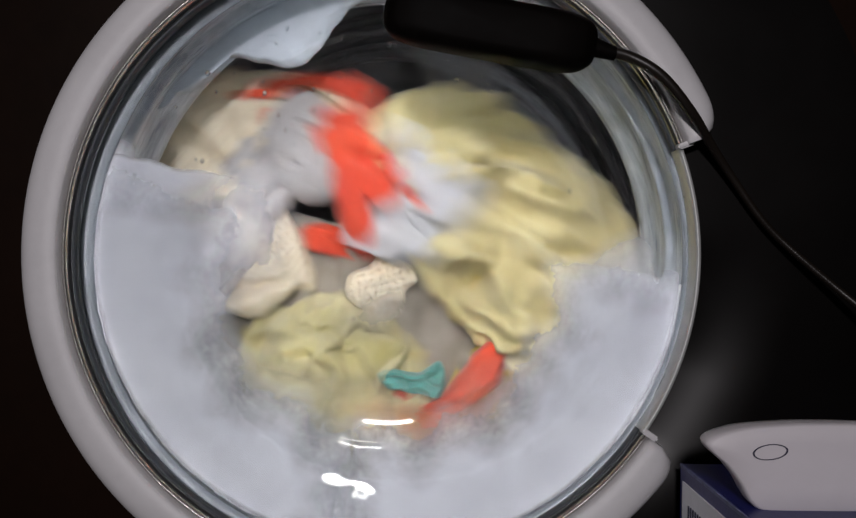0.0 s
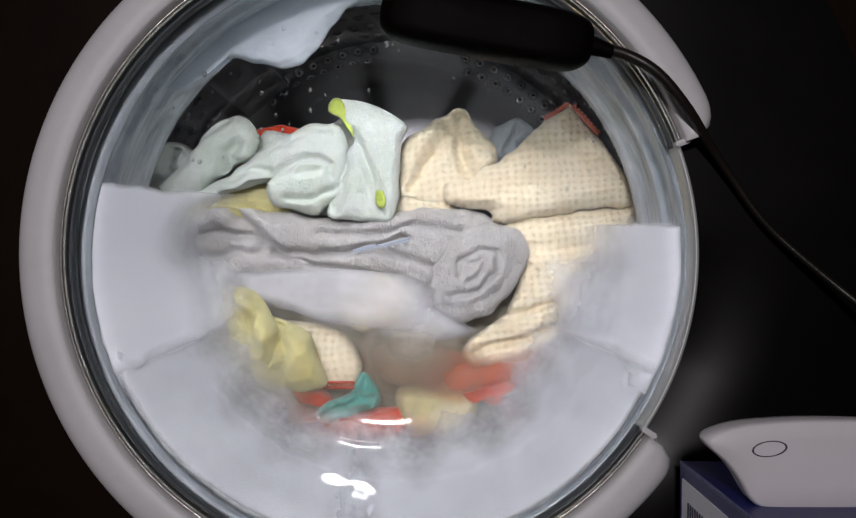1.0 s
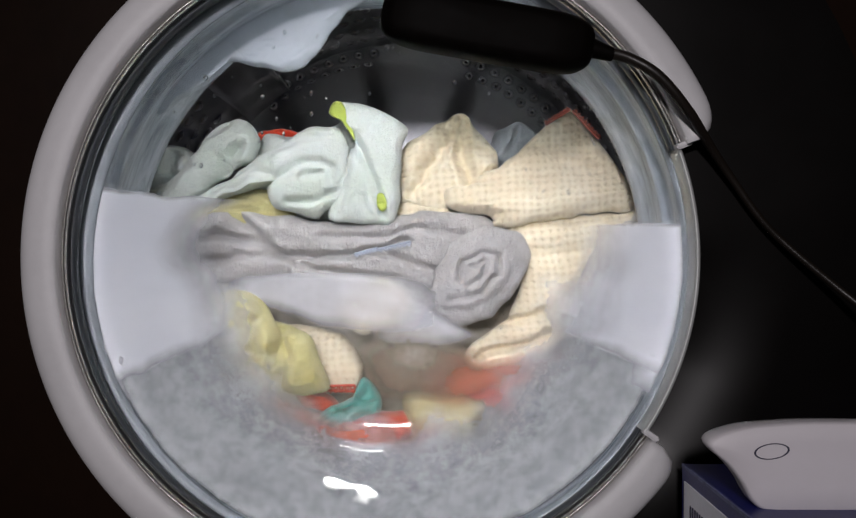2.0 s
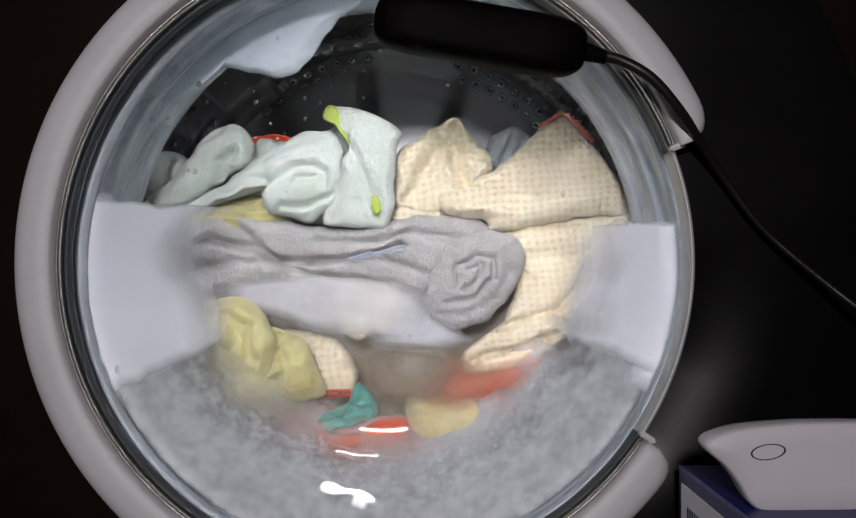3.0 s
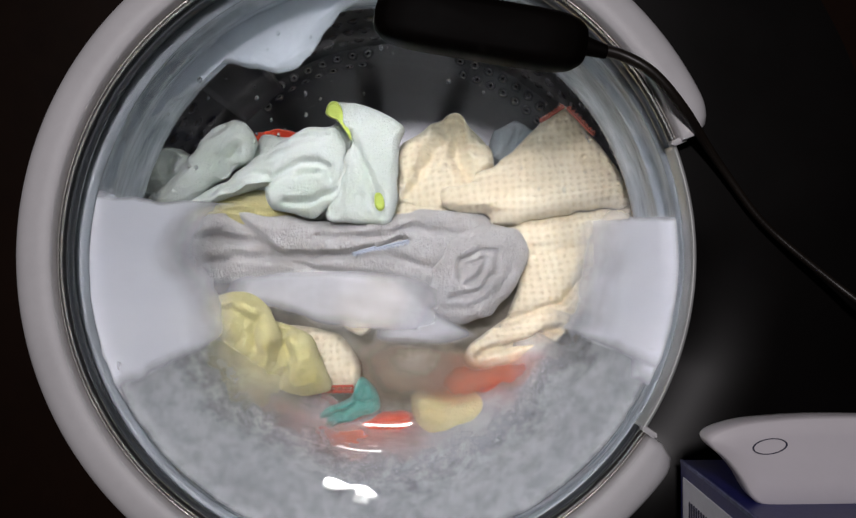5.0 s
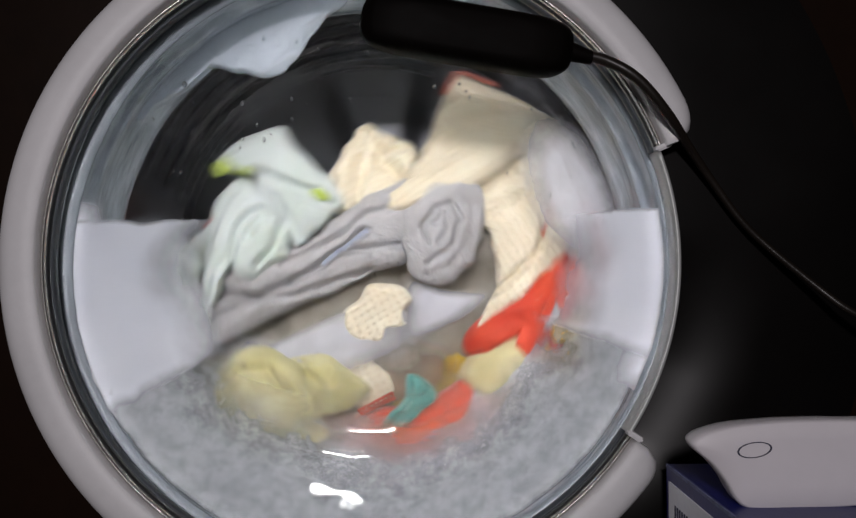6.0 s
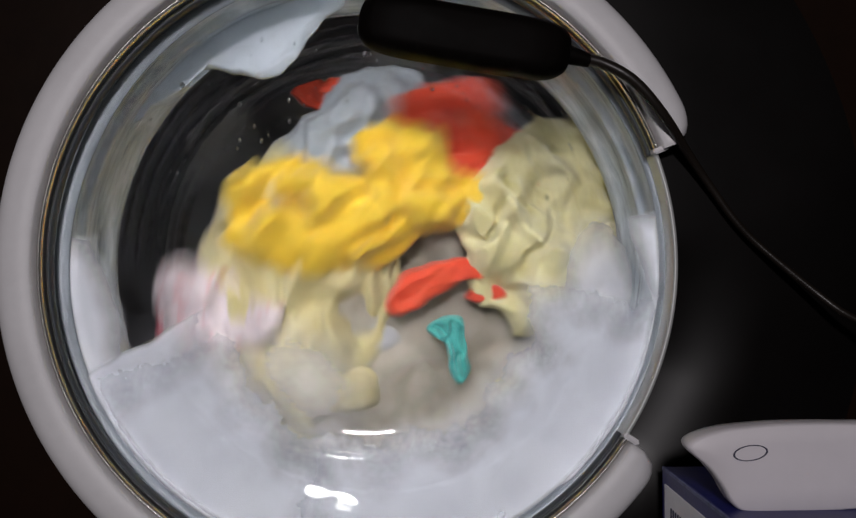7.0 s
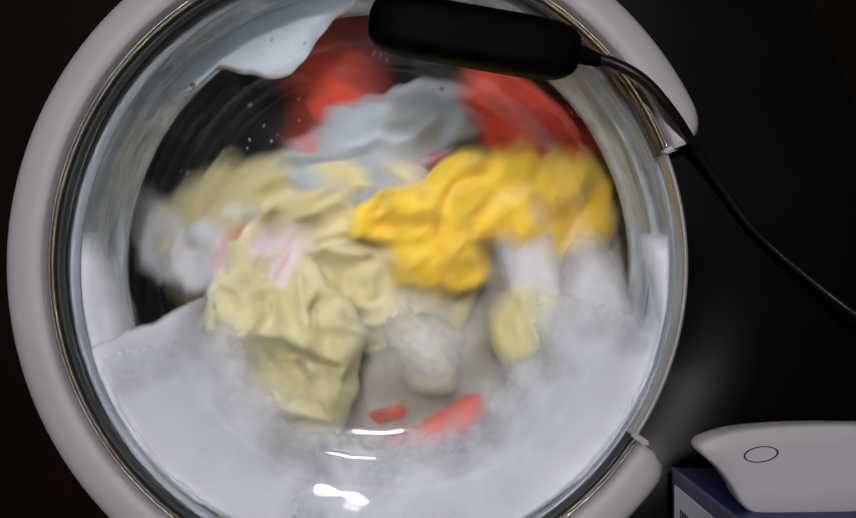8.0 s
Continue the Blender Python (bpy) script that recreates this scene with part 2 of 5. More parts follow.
def lathe(name, profile, material, a0=0.0, a1=360.0, steps=160, closed=True):
    """Turns (radius, y) points about the door's axis. closed: the profile is a loop."""
    full = a1 - a0 >= 359.9
    n, rows = len(profile), steps if full else steps + 1
    verts, faces = [], []
    for i in range(rows):
        a = radians(a0 + (a1 - a0) * i / steps)
        verts += [(r * math.cos(a), y, r * math.sin(a)) for r, y in profile]
    for i in range(steps):
        j = (i + 1) % rows
        for k in range(n if closed else n - 1):
            l = (k + 1) % n
            faces.append((i * n + k, i * n + l, j * n + l, j * n + k))
    if closed and not full:
        faces += [tuple(range(n)), tuple(reversed(range((rows - 1) * n, rows * n)))]
    return mesh_of(name, verts, faces, material)


def soft_profile(points, per=5):
    """A closed smooth loop through (a, b) points."""
    n, out = len(points), []
    for i in range(n):
        p = [Vector(points[(i + k) % n]).to_2d() for k in (-1, 0, 1, 2)]
        for s in range(per):
            t = s / per
            q = 0.5 * (2 * p[1] + (p[2] - p[0]) * t + (2 * p[0] - 5 * p[1] + 4 * p[2] - p[3]) * t * t + (3 * p[1] - p[0] - 3 * p[2] + p[3]) * t ** 3)
            out.append((q.x, q.y))
    return out


def box_mesh(name, lo, hi, material, bevel=0.002, segs=2):
    bm = bmesh.new()
    bmesh.ops.create_cube(bm, size=1)
    for v in bm.verts:
        v.co = Vector([l + (h - l) * (c + 0.5) for l, h, c in zip(lo, hi, v.co)])
    if bevel:
        bmesh.ops.bevel(bm, geom=bm.edges[:], offset=bevel, segments=segs, affect="EDGES")
    me = bpy.data.meshes.new(name)
    bm.to_mesh(me)
    bm.free()
    me.materials.append(material)
    return me


def tube(name, points, radii, material, sides=14, per=10):
    """A round tube along a smooth line."""
    line, rad = [], []
    for i in range(len(points) - 1):
        p = [Vector(points[min(max(i + k, 0), len(points) - 1)]) for k in (-1, 0, 1, 2)]
        for s in range(per):
            t = s / per
            line.append(0.5 * (2 * p[1] + (p[2] - p[0]) * t + (2 * p[0] - 5 * p[1] + 4 * p[2] - p[3]) * t * t + (3 * p[1] - p[0] - 3 * p[2] + p[3]) * t ** 3))
            rad.append(radii[i] + (radii[i + 1] - radii[i]) * t)
    line.append(Vector(points[-1]))
    rad.append(radii[-1])
    verts, faces = [], []
    for i, (c, r) in enumerate(zip(line, rad)):
        d = (line[min(i + 1, len(line) - 1)] - line[max(i - 1, 0)]).normalized()
        u = d.cross(Vector((0, 1, 0.01))).normalized()
        w = d.cross(u)
        verts += [c + r * (math.cos(2 * math.pi * k / sides) * u + math.sin(2 * math.pi * k / sides) * w) for k in range(sides)]
    for i in range(len(line) - 1):
        for k in range(sides):
            l = (k + 1) % sides
            faces.append((i * sides + k, i * sides + l, (i + 1) * sides + l, (i + 1) * sides + k))
    faces += [tuple(range(sides)), tuple(reversed(range((len(line) - 1) * sides, len(line) * sides)))]
    return mesh_of(name, verts, faces, material)


# ---- the room, closed round the machine ----
FLOOR_Z, CEIL_Z = -0.55, 1.85
tagged(new("floor", box_mesh("floor", (-1.6, -2.4, FLOOR_Z - 0.05), (1.6, 0.75, FLOOR_Z), M_FLOOR, 0)), "dark stone floor in an unlit laundry room", "floor", kind="structure")
tagged(new("ceiling", box_mesh("ceiling", (-1.6, -2.4, CEIL_Z), (1.6, 0.75, CEIL_Z + 0.05), M_WALL, 0)), "dim plain ceiling of the laundry room", "ceiling", kind="structure")
for wall_name, lo, hi in (("wall_north", (-1.6, 0.75, FLOOR_Z), (1.6, 0.85, CEIL_Z)), ("wall_south", (-1.6, -2.5, FLOOR_Z), (1.6, -2.4, CEIL_Z)),
                          ("wall_west", (-1.7, -2.4, FLOOR_Z), (-1.6, 0.75, CEIL_Z)), ("wall_east", (1.6, -2.4, FLOOR_Z), (1.7, 0.75, CEIL_Z))):
    tagged(new(wall_name, box_mesh(wall_name, lo, hi, M_WALL, 0)), "dim plain wall of the laundry room", "wall", kind="structure")

# ---- the washing machine ----
machine = tagged(new("washing_machine"), "dark front-loading washing machine with a round silver-rimmed glass door", "washing machine")


def front_panel():
    """The machine's front: a plate with a round opening."""
    n, verts, faces = 128, [], []
    for y in (0.004, 0.02):
        for i in range(n):
            a = 2 * math.pi * i / n
            c, s = math.cos(a), math.sin(a)
            k = min((0.335 if c > 0 else 0.275) / max(abs(c), 1e-6), 0.42 / max(abs(s), 1e-6))
            hole = 0.208 + 0.062 * max(0.0, min(1.0, (48 - abs((math.degrees(a) + 6 + 180) % 360 - 180)) / 8))
            verts += [(hole * c, y, hole * s), (k * c, y, k * s)]
    for i in range(n):
        j = (i + 1) % n
        faces += [(2 * i, 2 * i + 1, 2 * j + 1, 2 * j), (2 * n + 2 * j, 2 * n + 2 * j + 1, 2 * n + 2 * i + 1, 2 * n + 2 * i),
                  (2 * i, 2 * j, 2 * n + 2 * j, 2 * n + 2 * i), (2 * i + 1, 2 * n + 2 * i + 1, 2 * n + 2 * j + 1, 2 * j + 1)]
    return mesh_of("front_panel", verts, faces, M_FRONT, False)


under(new("front_panel", front_panel()), machine)
for side, lo, hi in (("side_panel", (-0.275, 0.021, -0.545), (-0.26, 0.60, 0.42)), ("side_panel", (0.32, 0.021, -0.545), (0.335, 0.60, 0.42)),
                     ("top_panel", (-0.259, 0.021, 0.405), (0.319, 0.60, 0.42)), ("back_panel", (-0.259, 0.585, -0.54), (0.319, 0.60, 0.404)),
                     ("base_panel", (-0.275, 0.004, -0.55), (0.335, 0.02, -0.421))):
    under(new(side, box_mesh(side, lo, hi, M_FRONT)), machine)

# the door: silver ring broken by the black grip, polished bead, dark seat, glass bowl
door = under(new("door"), machine)
RING = soft_profile([(0.2032, -0.001), (0.2038, -0.0125), (0.2060, -0.0155), (0.213, -0.0168), (0.2215, -0.0150), (0.2278, -0.0095), (0.2305, 0.0), (0.229, 0.003), (0.206, 0.003)])
ring_mesh = lathe("door_ring", RING, M_RING, 20.8, 326.5, 260)
for v in ring_mesh.vertices:
    # the ring's two ends are rounded off
    r, a = math.hypot(v.co.x, v.co.z), math.degrees(math.atan2(v.co.z, v.co.x)) % 360
    d = min((a - 20.8) / 6.0, (326.5 - a) / 4.5, 1.0)
    if d < 1:
        k = (0.204 + (r - 0.204) * (0.45 + 0.55 * math.sqrt(max(0, 1 - (1 - d) ** 2)))) / r
        v.co.x, v.co.z = v.co.x * k, v.co.z * k
under(new("door_ring", ring_mesh), door)
RIM = soft_profile([(0.1974, 0.002), (0.1978, -0.007), (0.1994, -0.009), (0.2014, -0.007), (0.2024, 0.006), (0.2026, 0.019), (0.2000, 0.019)], 4)
under(new("grip_rim", lathe("grip_rim", RIM, M_RIM, -33.2, 20.6, 60)), door)


def grip_panel():
    """The black gloss panel beside the door, dished into a finger grip next to the rim."""
    na, nr, verts, faces = 90, 44, [], []
    for i in range(na + 1):
        deg = -62 + 112 * i / na
        a = radians(deg)
        open_here = max(0.0, min(1.0, (32 - abs(deg + 26)) / 26))
        open_here = open_here * open_here * (3 - 2 * open_here)
        for j in range(nr + 1):
            r = 0.2036 + 0.1264 * (j / nr) ** 1.5
            dish = max(0.0, 1 - (r - 0.2036) / 0.062) ** 2
            verts.append((min(r * math.cos(a), 0.333), 0.0032 + 0.0150 * dish * open_here, r * math.sin(a)))
    for i in range(na):
        for j in range(nr):
            q = i * (nr + 1) + j
            faces.append((q, q + 1, q + nr + 2, q + nr + 1))
    return mesh_of("grip_panel", verts, faces, M_BLACK)


under(new("grip_panel", grip_panel()), door)
under(new("ring_bead", lathe("ring_bead", soft_profile([(0.1995, -0.008), (0.2012, -0.0105), (0.2030, -0.008), (0.2028, 0.001), (0.1998, 0.001)], 4), M_CHROME, 20.6, 326.8, 200)), door)
under(new("inner_bead", lathe("inner_bead", soft_profile([(0.1955, -0.002), (0.197, -0.005), (0.1988, -0.002), (0.1985, 0.002), (0.196, 0.002)], 4), M_DARKSEAL, 20.6, 326.8, 200)), door)
seat_mesh = lathe("glass_seat", soft_profile([(0.1900, 0.0125), (0.1940, 0.0105), (0.1970, 0.0100), (0.1985, 0.0100), (0.1985, 0.0118), (0.1965, 0.0118), (0.1945, 0.0125), (0.1905, 0.0140)], 3), M_SEAT)
for v in seat_mesh.vertices:
    # shading put into the seat's shape: widest on the hinge side, nothing at grip
    r = math.hypot(v.co.x, v.co.z)
    k = 1 + 0.0062 * (0.5 + 0.5 * math.cos(math.atan2(v.co.z, v.co.x) + 0.45)) ** 0.5 * (0.1985 - r) / 0.0085 / r
    v.co.x, v.co.z = v.co.x * k, v.co.z * k
under(new("glass_seat", seat_mesh), door)
for tab_angle in (20.9, -33.0):
    tab = under(new("ring_tab", box_mesh("ring_tab", (0.1978, -0.012, -0.0018), (0.2085, 0.010, 0.0018), M_RING, 0.001)), door)
    tab.matrix_local = pose(0, 0, 0, 0, -tab_angle, 0)

BOWL = [(0.1985, 0.003), (0.193, 0.004), (0.187, 0.0075), (0.180, 0.0145), (0.168, 0.028), (0.155, 0.0425), (0.142, 0.057), (0.134, 0.0645), (0.125, 0.069), (0.11, 0.0715), (0.06, 0.074), (0.0, 0.0745)]


def bowl_depth(r):
    """How deep the glass lies at a radius."""
    for (r0, y0), (r1, y1) in zip(BOWL, BOWL[1:]):
        if r0 >= r >= r1:
            return y0 + (y1 - y0) * (r0 - r) / (r0 - r1)
    return 0.0745 if r < 0.1 else 0.003


def fine_line(points, per=4):
    out = []
    for i in range(len(points) - 1):
        p = [Vector(points[min(max(i + k, 0), len(points) - 1)]).to_2d() for k in (-1, 0, 1, 2)]
        for s in range(per):
            t = s / per
            q = 0.5 * (2 * p[1] + (p[2] - p[0]) * t + (2 * p[0] - 5 * p[1] + 4 * p[2] - p[3]) * t * t + (3 * p[1] - p[0] - 3 * p[2] + p[3]) * t ** 3)
            out.append((max(q.x, 0.0), q.y))
    return out + [points[-1]]


inside = fine_line(BOWL)
shell = [(r, y) for r, y in reversed(inside)] + [(0.1992, 0.005)] + [(r, y + 0.004) for r, y in inside]
bowl = under(new("glass_bowl", lathe("glass_bowl", shell, M_GLASS, steps=200, closed=False)), door)
bowl.visible_shadow = False
bm = bmesh.new()
bm.from_mesh(bowl.data)
bmesh.ops.remove_doubles(bm, verts=bm.verts[:], dist=0.00001)
bmesh.ops.recalc_face_normals(bm, faces=bm.faces[:])
bm.to_mesh(bowl.data)
bm.free()

# the rubber seal between door and drum, with folds
SEAL = soft_profile([(0.2075, 0.022), (0.2045, 0.014), (0.1985, 0.012), (0.1965, 0.022), (0.2005, 0.034), (0.2015, 0.044), (0.1965, 0.052), (0.1985, 0.066), (0.1975, 0.080), (0.1925, 0.092), (0.1912, 0.100), (0.1935, 0.106), (0.205, 0.104), (0.2085, 0.06)])
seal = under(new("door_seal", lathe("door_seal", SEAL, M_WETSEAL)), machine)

# the tub behind the seal
under(new("tub", lathe("tub", [(0.209, 0.105), (0.268, 0.112), (0.270, 0.46), (0.001, 0.47), (0.001, 0.475), (0.275, 0.465), (0.273, 0.108), (0.209, 0.100)], M_DARKSEAL)), machine)


# ---- the drum, which turns ----
drum = tagged(new("drum"), "perforated stainless steel washing drum with three lifters", "drum")
under(new("drum_shell", lathe("drum_shell", [(0.2, 0.112), (0.24, 0.116), (0.25, 0.126), (0.25, 0.40), (0.244, 0.424), (0.001, 0.432), (0.001, 0.436), (0.247, 0.428), (0.254, 0.403), (0.254, 0.124), (0.242, 0.113), (0.2, 0.109)], M_STEEL)), drum)


def dimples():
    """Pressed holes in staggered rows round the shell: a raised lip round a dark eye."""
    verts, faces, mats = [], [], []
    for row in range(8):
        y = 0.148 + row * 0.0358
        for i in range(88):
            a = 2 * math.pi * (i + 0.5 * (row % 2)) / 88
            if (math.degrees(a) % 120) < 22:
                continue
            c, s = math.cos(a), math.sin(a)
            base = len(verts)
            for radius, lift in ((0.0068, 0.0), (0.0050, 0.0014), (0.0036, 0.0026), (0.0018, 0.0010)):
                for k in range(10):
                    b = 2 * math.pi * k / 10
                    u, w, r = radius * math.cos(b), radius * math.sin(b), 0.2497 - lift
                    verts.append((r * c - u * s, y + w, r * s + u * c))
            for ring in range(3):
                for k in range(10):
                    l = (k + 1) % 10
                    faces.append((base + ring * 10 + k, base + ring * 10 + l, base + ring * 10 + 10 + l, base + ring * 10 + 10 + k))
                    mats.append(0)
            faces.append(tuple(base + 30 + k for k in range(10)))
            mats.append(1)
    for radius_at, shift in ((0.236, 0.0), (0.220, 0.5)):
        for i in range(84):
            a = 2 * math.pi * (i + shift) / 84
            if math.cos(6 * a + 0.5) < -0.35:
                continue
            x0, z0, y0, base = radius_at * math.cos(a), radius_at * math.sin(a), 0.4165, len(verts)
            for radius, lift in ((0.0066, 0.0), (0.0050, 0.0030), (0.0034, 0.0046), (0.0018, 0.0024)):
                verts += [(x0 + radius * math.cos(b), y0 - lift - 0.0075 * math.tanh(2.6 * math.cos(6 * a + 0.5)) * (0.247 - radius_at) / 0.03, z0 + radius * math.sin(b)) for b in (2 * math.pi * q / 10 for q in range(10))]
            for ring in range(3):
                for q in range(10):
                    l = (q + 1) % 10
                    faces.append((base + ring * 10 + q, base + ring * 10 + l, base + ring * 10 + 10 + l, base + ring * 10 + 10 + q))
                    mats.append(0)
            faces.append(tuple(base + 30 + q for q in range(10)))
            mats.append(1)
    me = mesh_of("perforation", verts, faces, M_LIP)
    me.materials.append(M_HOLE)
    me.polygons.foreach_set("material_index", mats)
    return me


def back_wall():
    """The drum's back, pressed into a star of raised and sunken sectors round a flat hub."""
    na, nr, verts, faces = 216, 26, [], []
    for i in range(na):
        a = 2 * math.pi * i / na
        for j in range(nr + 1):
            r = 0.004 + 0.243 * j / nr
            swell = math.tanh(2.6 * math.cos(6 * a + 0.5)) * max(0.0, min(1.0, (r - 0.05) / 0.05)) * max(0.0, min(1.0, (0.247 - r) / 0.03))
            verts.append((r * math.cos(a), 0.4085 - 0.0075 * swell + 0.010 * (r / 0.25) ** 2, r * math.sin(a)))
    for i in range(na):
        for j in range(nr):
            p, q = i * (nr + 1) + j, (i + 1) % na * (nr + 1) + j
            faces.append((p, p + 1, q + 1, q))
    return mesh_of("back_wall", verts, faces, M_STEEL)


under(new("back_wall", back_wall()), drum)
tagged(under(new("perforation", dimples()), drum), kind="stuff")
for k in range(3):
    lifter = under(new("lifter", lathe("lifter", [(0.2485, 0.14), (0.222, 0.15), (0.214, 0.17), (0.214, 0.36), (0.222, 0.385), (0.2485, 0.395)], M_STEEL, 4, 18, 8)), drum)
    lifter.matrix_local = pose(0, 0, 0, 0, 120 * k, 0)


# ---- water clinging to the glass ----
def droplets():
    """Small beads of water on the drum side of the bowl."""
    bm, dice = bmesh.new(), random.Random(21)
    for k in range(60):
        a, r = radians(dice.uniform(20, 160)), dice.uniform(0.118, 0.174)
        size = dice.uniform(0.0004, 0.0011) * (1.6 if dice.random() < 0.12 else 1.0)
        m = Matrix.Translation((r * math.cos(a), bowl_depth(r) + 0.0045, r * math.sin(a))) @ Matrix.Diagonal((1.0, 0.6, dice.uniform(1.0, 1.8), 1.0))
        bmesh.ops.create_icosphere(bm, subdivisions=2, radius=size, matrix=m)
    me = bpy.data.meshes.new("water_droplets")
    bm.to_mesh(me)
    bm.free()
    me.materials.append(M_WATER)
    me.polygons.foreach_set("use_smooth", [True] * len(me.polygons))
    return me


tagged(new("water_droplets", droplets()), "small clear water droplets clinging to the glass", "water", kind="stuff")


# ---- lamp, cable, carton, white casing ----
def lamp_bar():
    thing = tagged(new("inspection_lamp"), "black plastic stick lamp with a cable, fixed before the door glass", "lamp")
    half, tall, deep = 0.0656, 0.0178, 0.014
    outline = []
    for i in range(64):
        a = 2 * math.pi * i / 64
        c, s = math.cos(a), math.sin(a)
        outline.append((half * math.copysign(abs(c) ** 0.32, c), tall * math.copysign(abs(s) ** 0.62, s)))
    verts, faces = [], []
    levels = [(-1, 0.0), (-0.98, 0.6), (-0.85, 0.86), (-0.55, 0.98), (0, 1.0), (0.6, 0.98), (0.9, 0.9), (1, 0.7), (1, 0.0)]
    for h, k in levels:
        verts += [((half - 0.012) / half * x * k + x * 0.012 / half * k, deep * h, z * k) for x, z in outline]
    for i in range(len(levels) - 1):
        for k in range(64):
            l = (k + 1) % 64
            faces.append((i * 64 + k, i * 64 + l, (i + 1) * 64 + l, (i + 1) * 64 + k))
    under(new("lamp_body", mesh_of("lamp_body", verts, faces, M_LAMP)), thing)
    tagged(under(new("led_window", box_mesh("led_window", (-0.060, 0.0125, -0.009), (-0.020, 0.0142, -0.001), M_WHITE, 0.0004)), thing), "clear led window")
    sleeve = under(new("sleeve", tube("sleeve", [(0.062, 0, 0.001), (0.069, 0, 0.000), (0.078, 0, -0.001)], [0.0064, 0.0054, 0.0042], M_LAMP)), thing)
    return thing


x, z = 0.0640, 0.1379
lamp_thing = lamp_bar()
lamp_thing.matrix_world = pose(x, -0.028, z, 0, 9.5, 0)
cable_line = []
for x, z, y in ((0.1320, 0.1259, -0.028), (0.1484, 0.1224, -0.029), (0.1677, 0.1107, -0.031), (0.1871, 0.0903, -0.027), (0.2064, 0.0697, -0.012), (0.2229, 0.0491, -0.006), (0.2406, 0.0256, -0.005), (0.2601, 0.0055, -0.008), (0.2947, -0.0267, -0.02), (0.3213, -0.0555, -0.05), (0.3212, -0.1297, -0.08)):
    cable_line.append((x, y, z))
cable = tagged(new("lamp_cable", tube("lamp_cable", cable_line, [0.0040, 0.0036, 0.0034, 0.0032, 0.0028, 0.0025, 0.0024, 0.0024, 0.0024, 0.0024, 0.0024], M_CABLE)), "thin black rubber cable of the stick lamp", "cable")

# carton standing on the floor before the machine
carton = tagged(new("detergent_carton"), "tall blue cardboard detergent carton with a white text panel", "carton")
BX, BT = 0.186, -0.125
under(new("carton_body", box_mesh("carton_body", (BX, -0.24, FLOOR_Z), (BX + 0.20, -0.022, BT), M_BLUE, 0.0015)), carton)
panel = under(new("text_panel", box_mesh("text_panel", (BX - 0.0008, -0.20, BT - 0.16), (BX + 0.0002, -0.030, BT - 0.009), M_PAPER, 0)), carton)
under(new("scuffed_edge", box_mesh("scuffed_edge", (BX - 0.0005, -0.238, BT - 0.0014), (BX + 0.0008, -0.024, BT + 0.0004), M_SCUFF, 0)), carton)
rng = random.Random(5)
for k in range(34):
    y0 = -0.043 - 0.0042 * k
    bar = under(new("print_bar", box_mesh("print_bar", (BX - 0.0014, y0 - 0.0011, BT - 0.022 - rng.uniform(0.06, 0.12)), (BX - 0.0006, y0, BT - 0.02), M_INK, 0)), panel)


def casing():
    """A white moulded casing: flat face with a swept outline, an engraved oval on it."""
    thing = tagged(new("white_casing"), "white moulded plastic casing with an engraved oval, lying on the carton", "casing")
    y0 = -0.118
    cx, cz = 0.2097, -0.1014
    out = soft_profile([(a / 1000, b / 1000) for a, b in [(-39, 9), (-34, 13), (-20, 17), (-2, 19), (16, 20), (44, 20), (71, 18), (82, 1), (71, -20), (44, -24), (12, -25), (-8, -25), (-16, -21), (-22, -11), (-29, -2), (-37, 5)]], 6)
    n, verts, faces = len(out), [], []
    for k, dy in ((0.0, 0.0), (0.5, 0.0), (0.93, 0.0002), (0.975, 0.0012), (1.0, 0.004), (0.985, 0.012), (0.93, 0.02), (0.0, 0.024)):
        verts += [(cx + a * k, y0 + dy, cz + b * k) for a, b in out]
    for i in range(7):
        for j in range(n):
            l = (j + 1) % n
            faces.append((i * n + j, i * n + l, (i + 1) * n + l, (i + 1) * n + j))
    under(new("shell", mesh_of("shell", verts, faces, M_WHITE)), thing)
    ox, oz = 0.2020, -0.0959
    ring_v, ring_f = [], []
    for i in range(48):
        a = 2 * math.pi * i / 48
        for k, dy in ((1.0, -0.0004), (0.90, -0.0004), (0.90, 0.001), (1.0, 0.001)):
            u, w = 0.0088 * k * math.cos(a), 0.0040 * k * math.sin(a)
            ring_v.append((ox + u + 0.1 * w, y0 + dy, oz + w + 0.09 * u))
    for i in range(48):
        j = (i + 1) % 48
        for k in range(4):
            l = (k + 1) % 4
            ring_f.append((i * 4 + k, i * 4 + l, j * 4 + l, j * 4 + k))
    under(new("oval_mark", mesh_of("oval_mark", ring_v, ring_f, M_INK, False)), thing)
    return thing


casing()


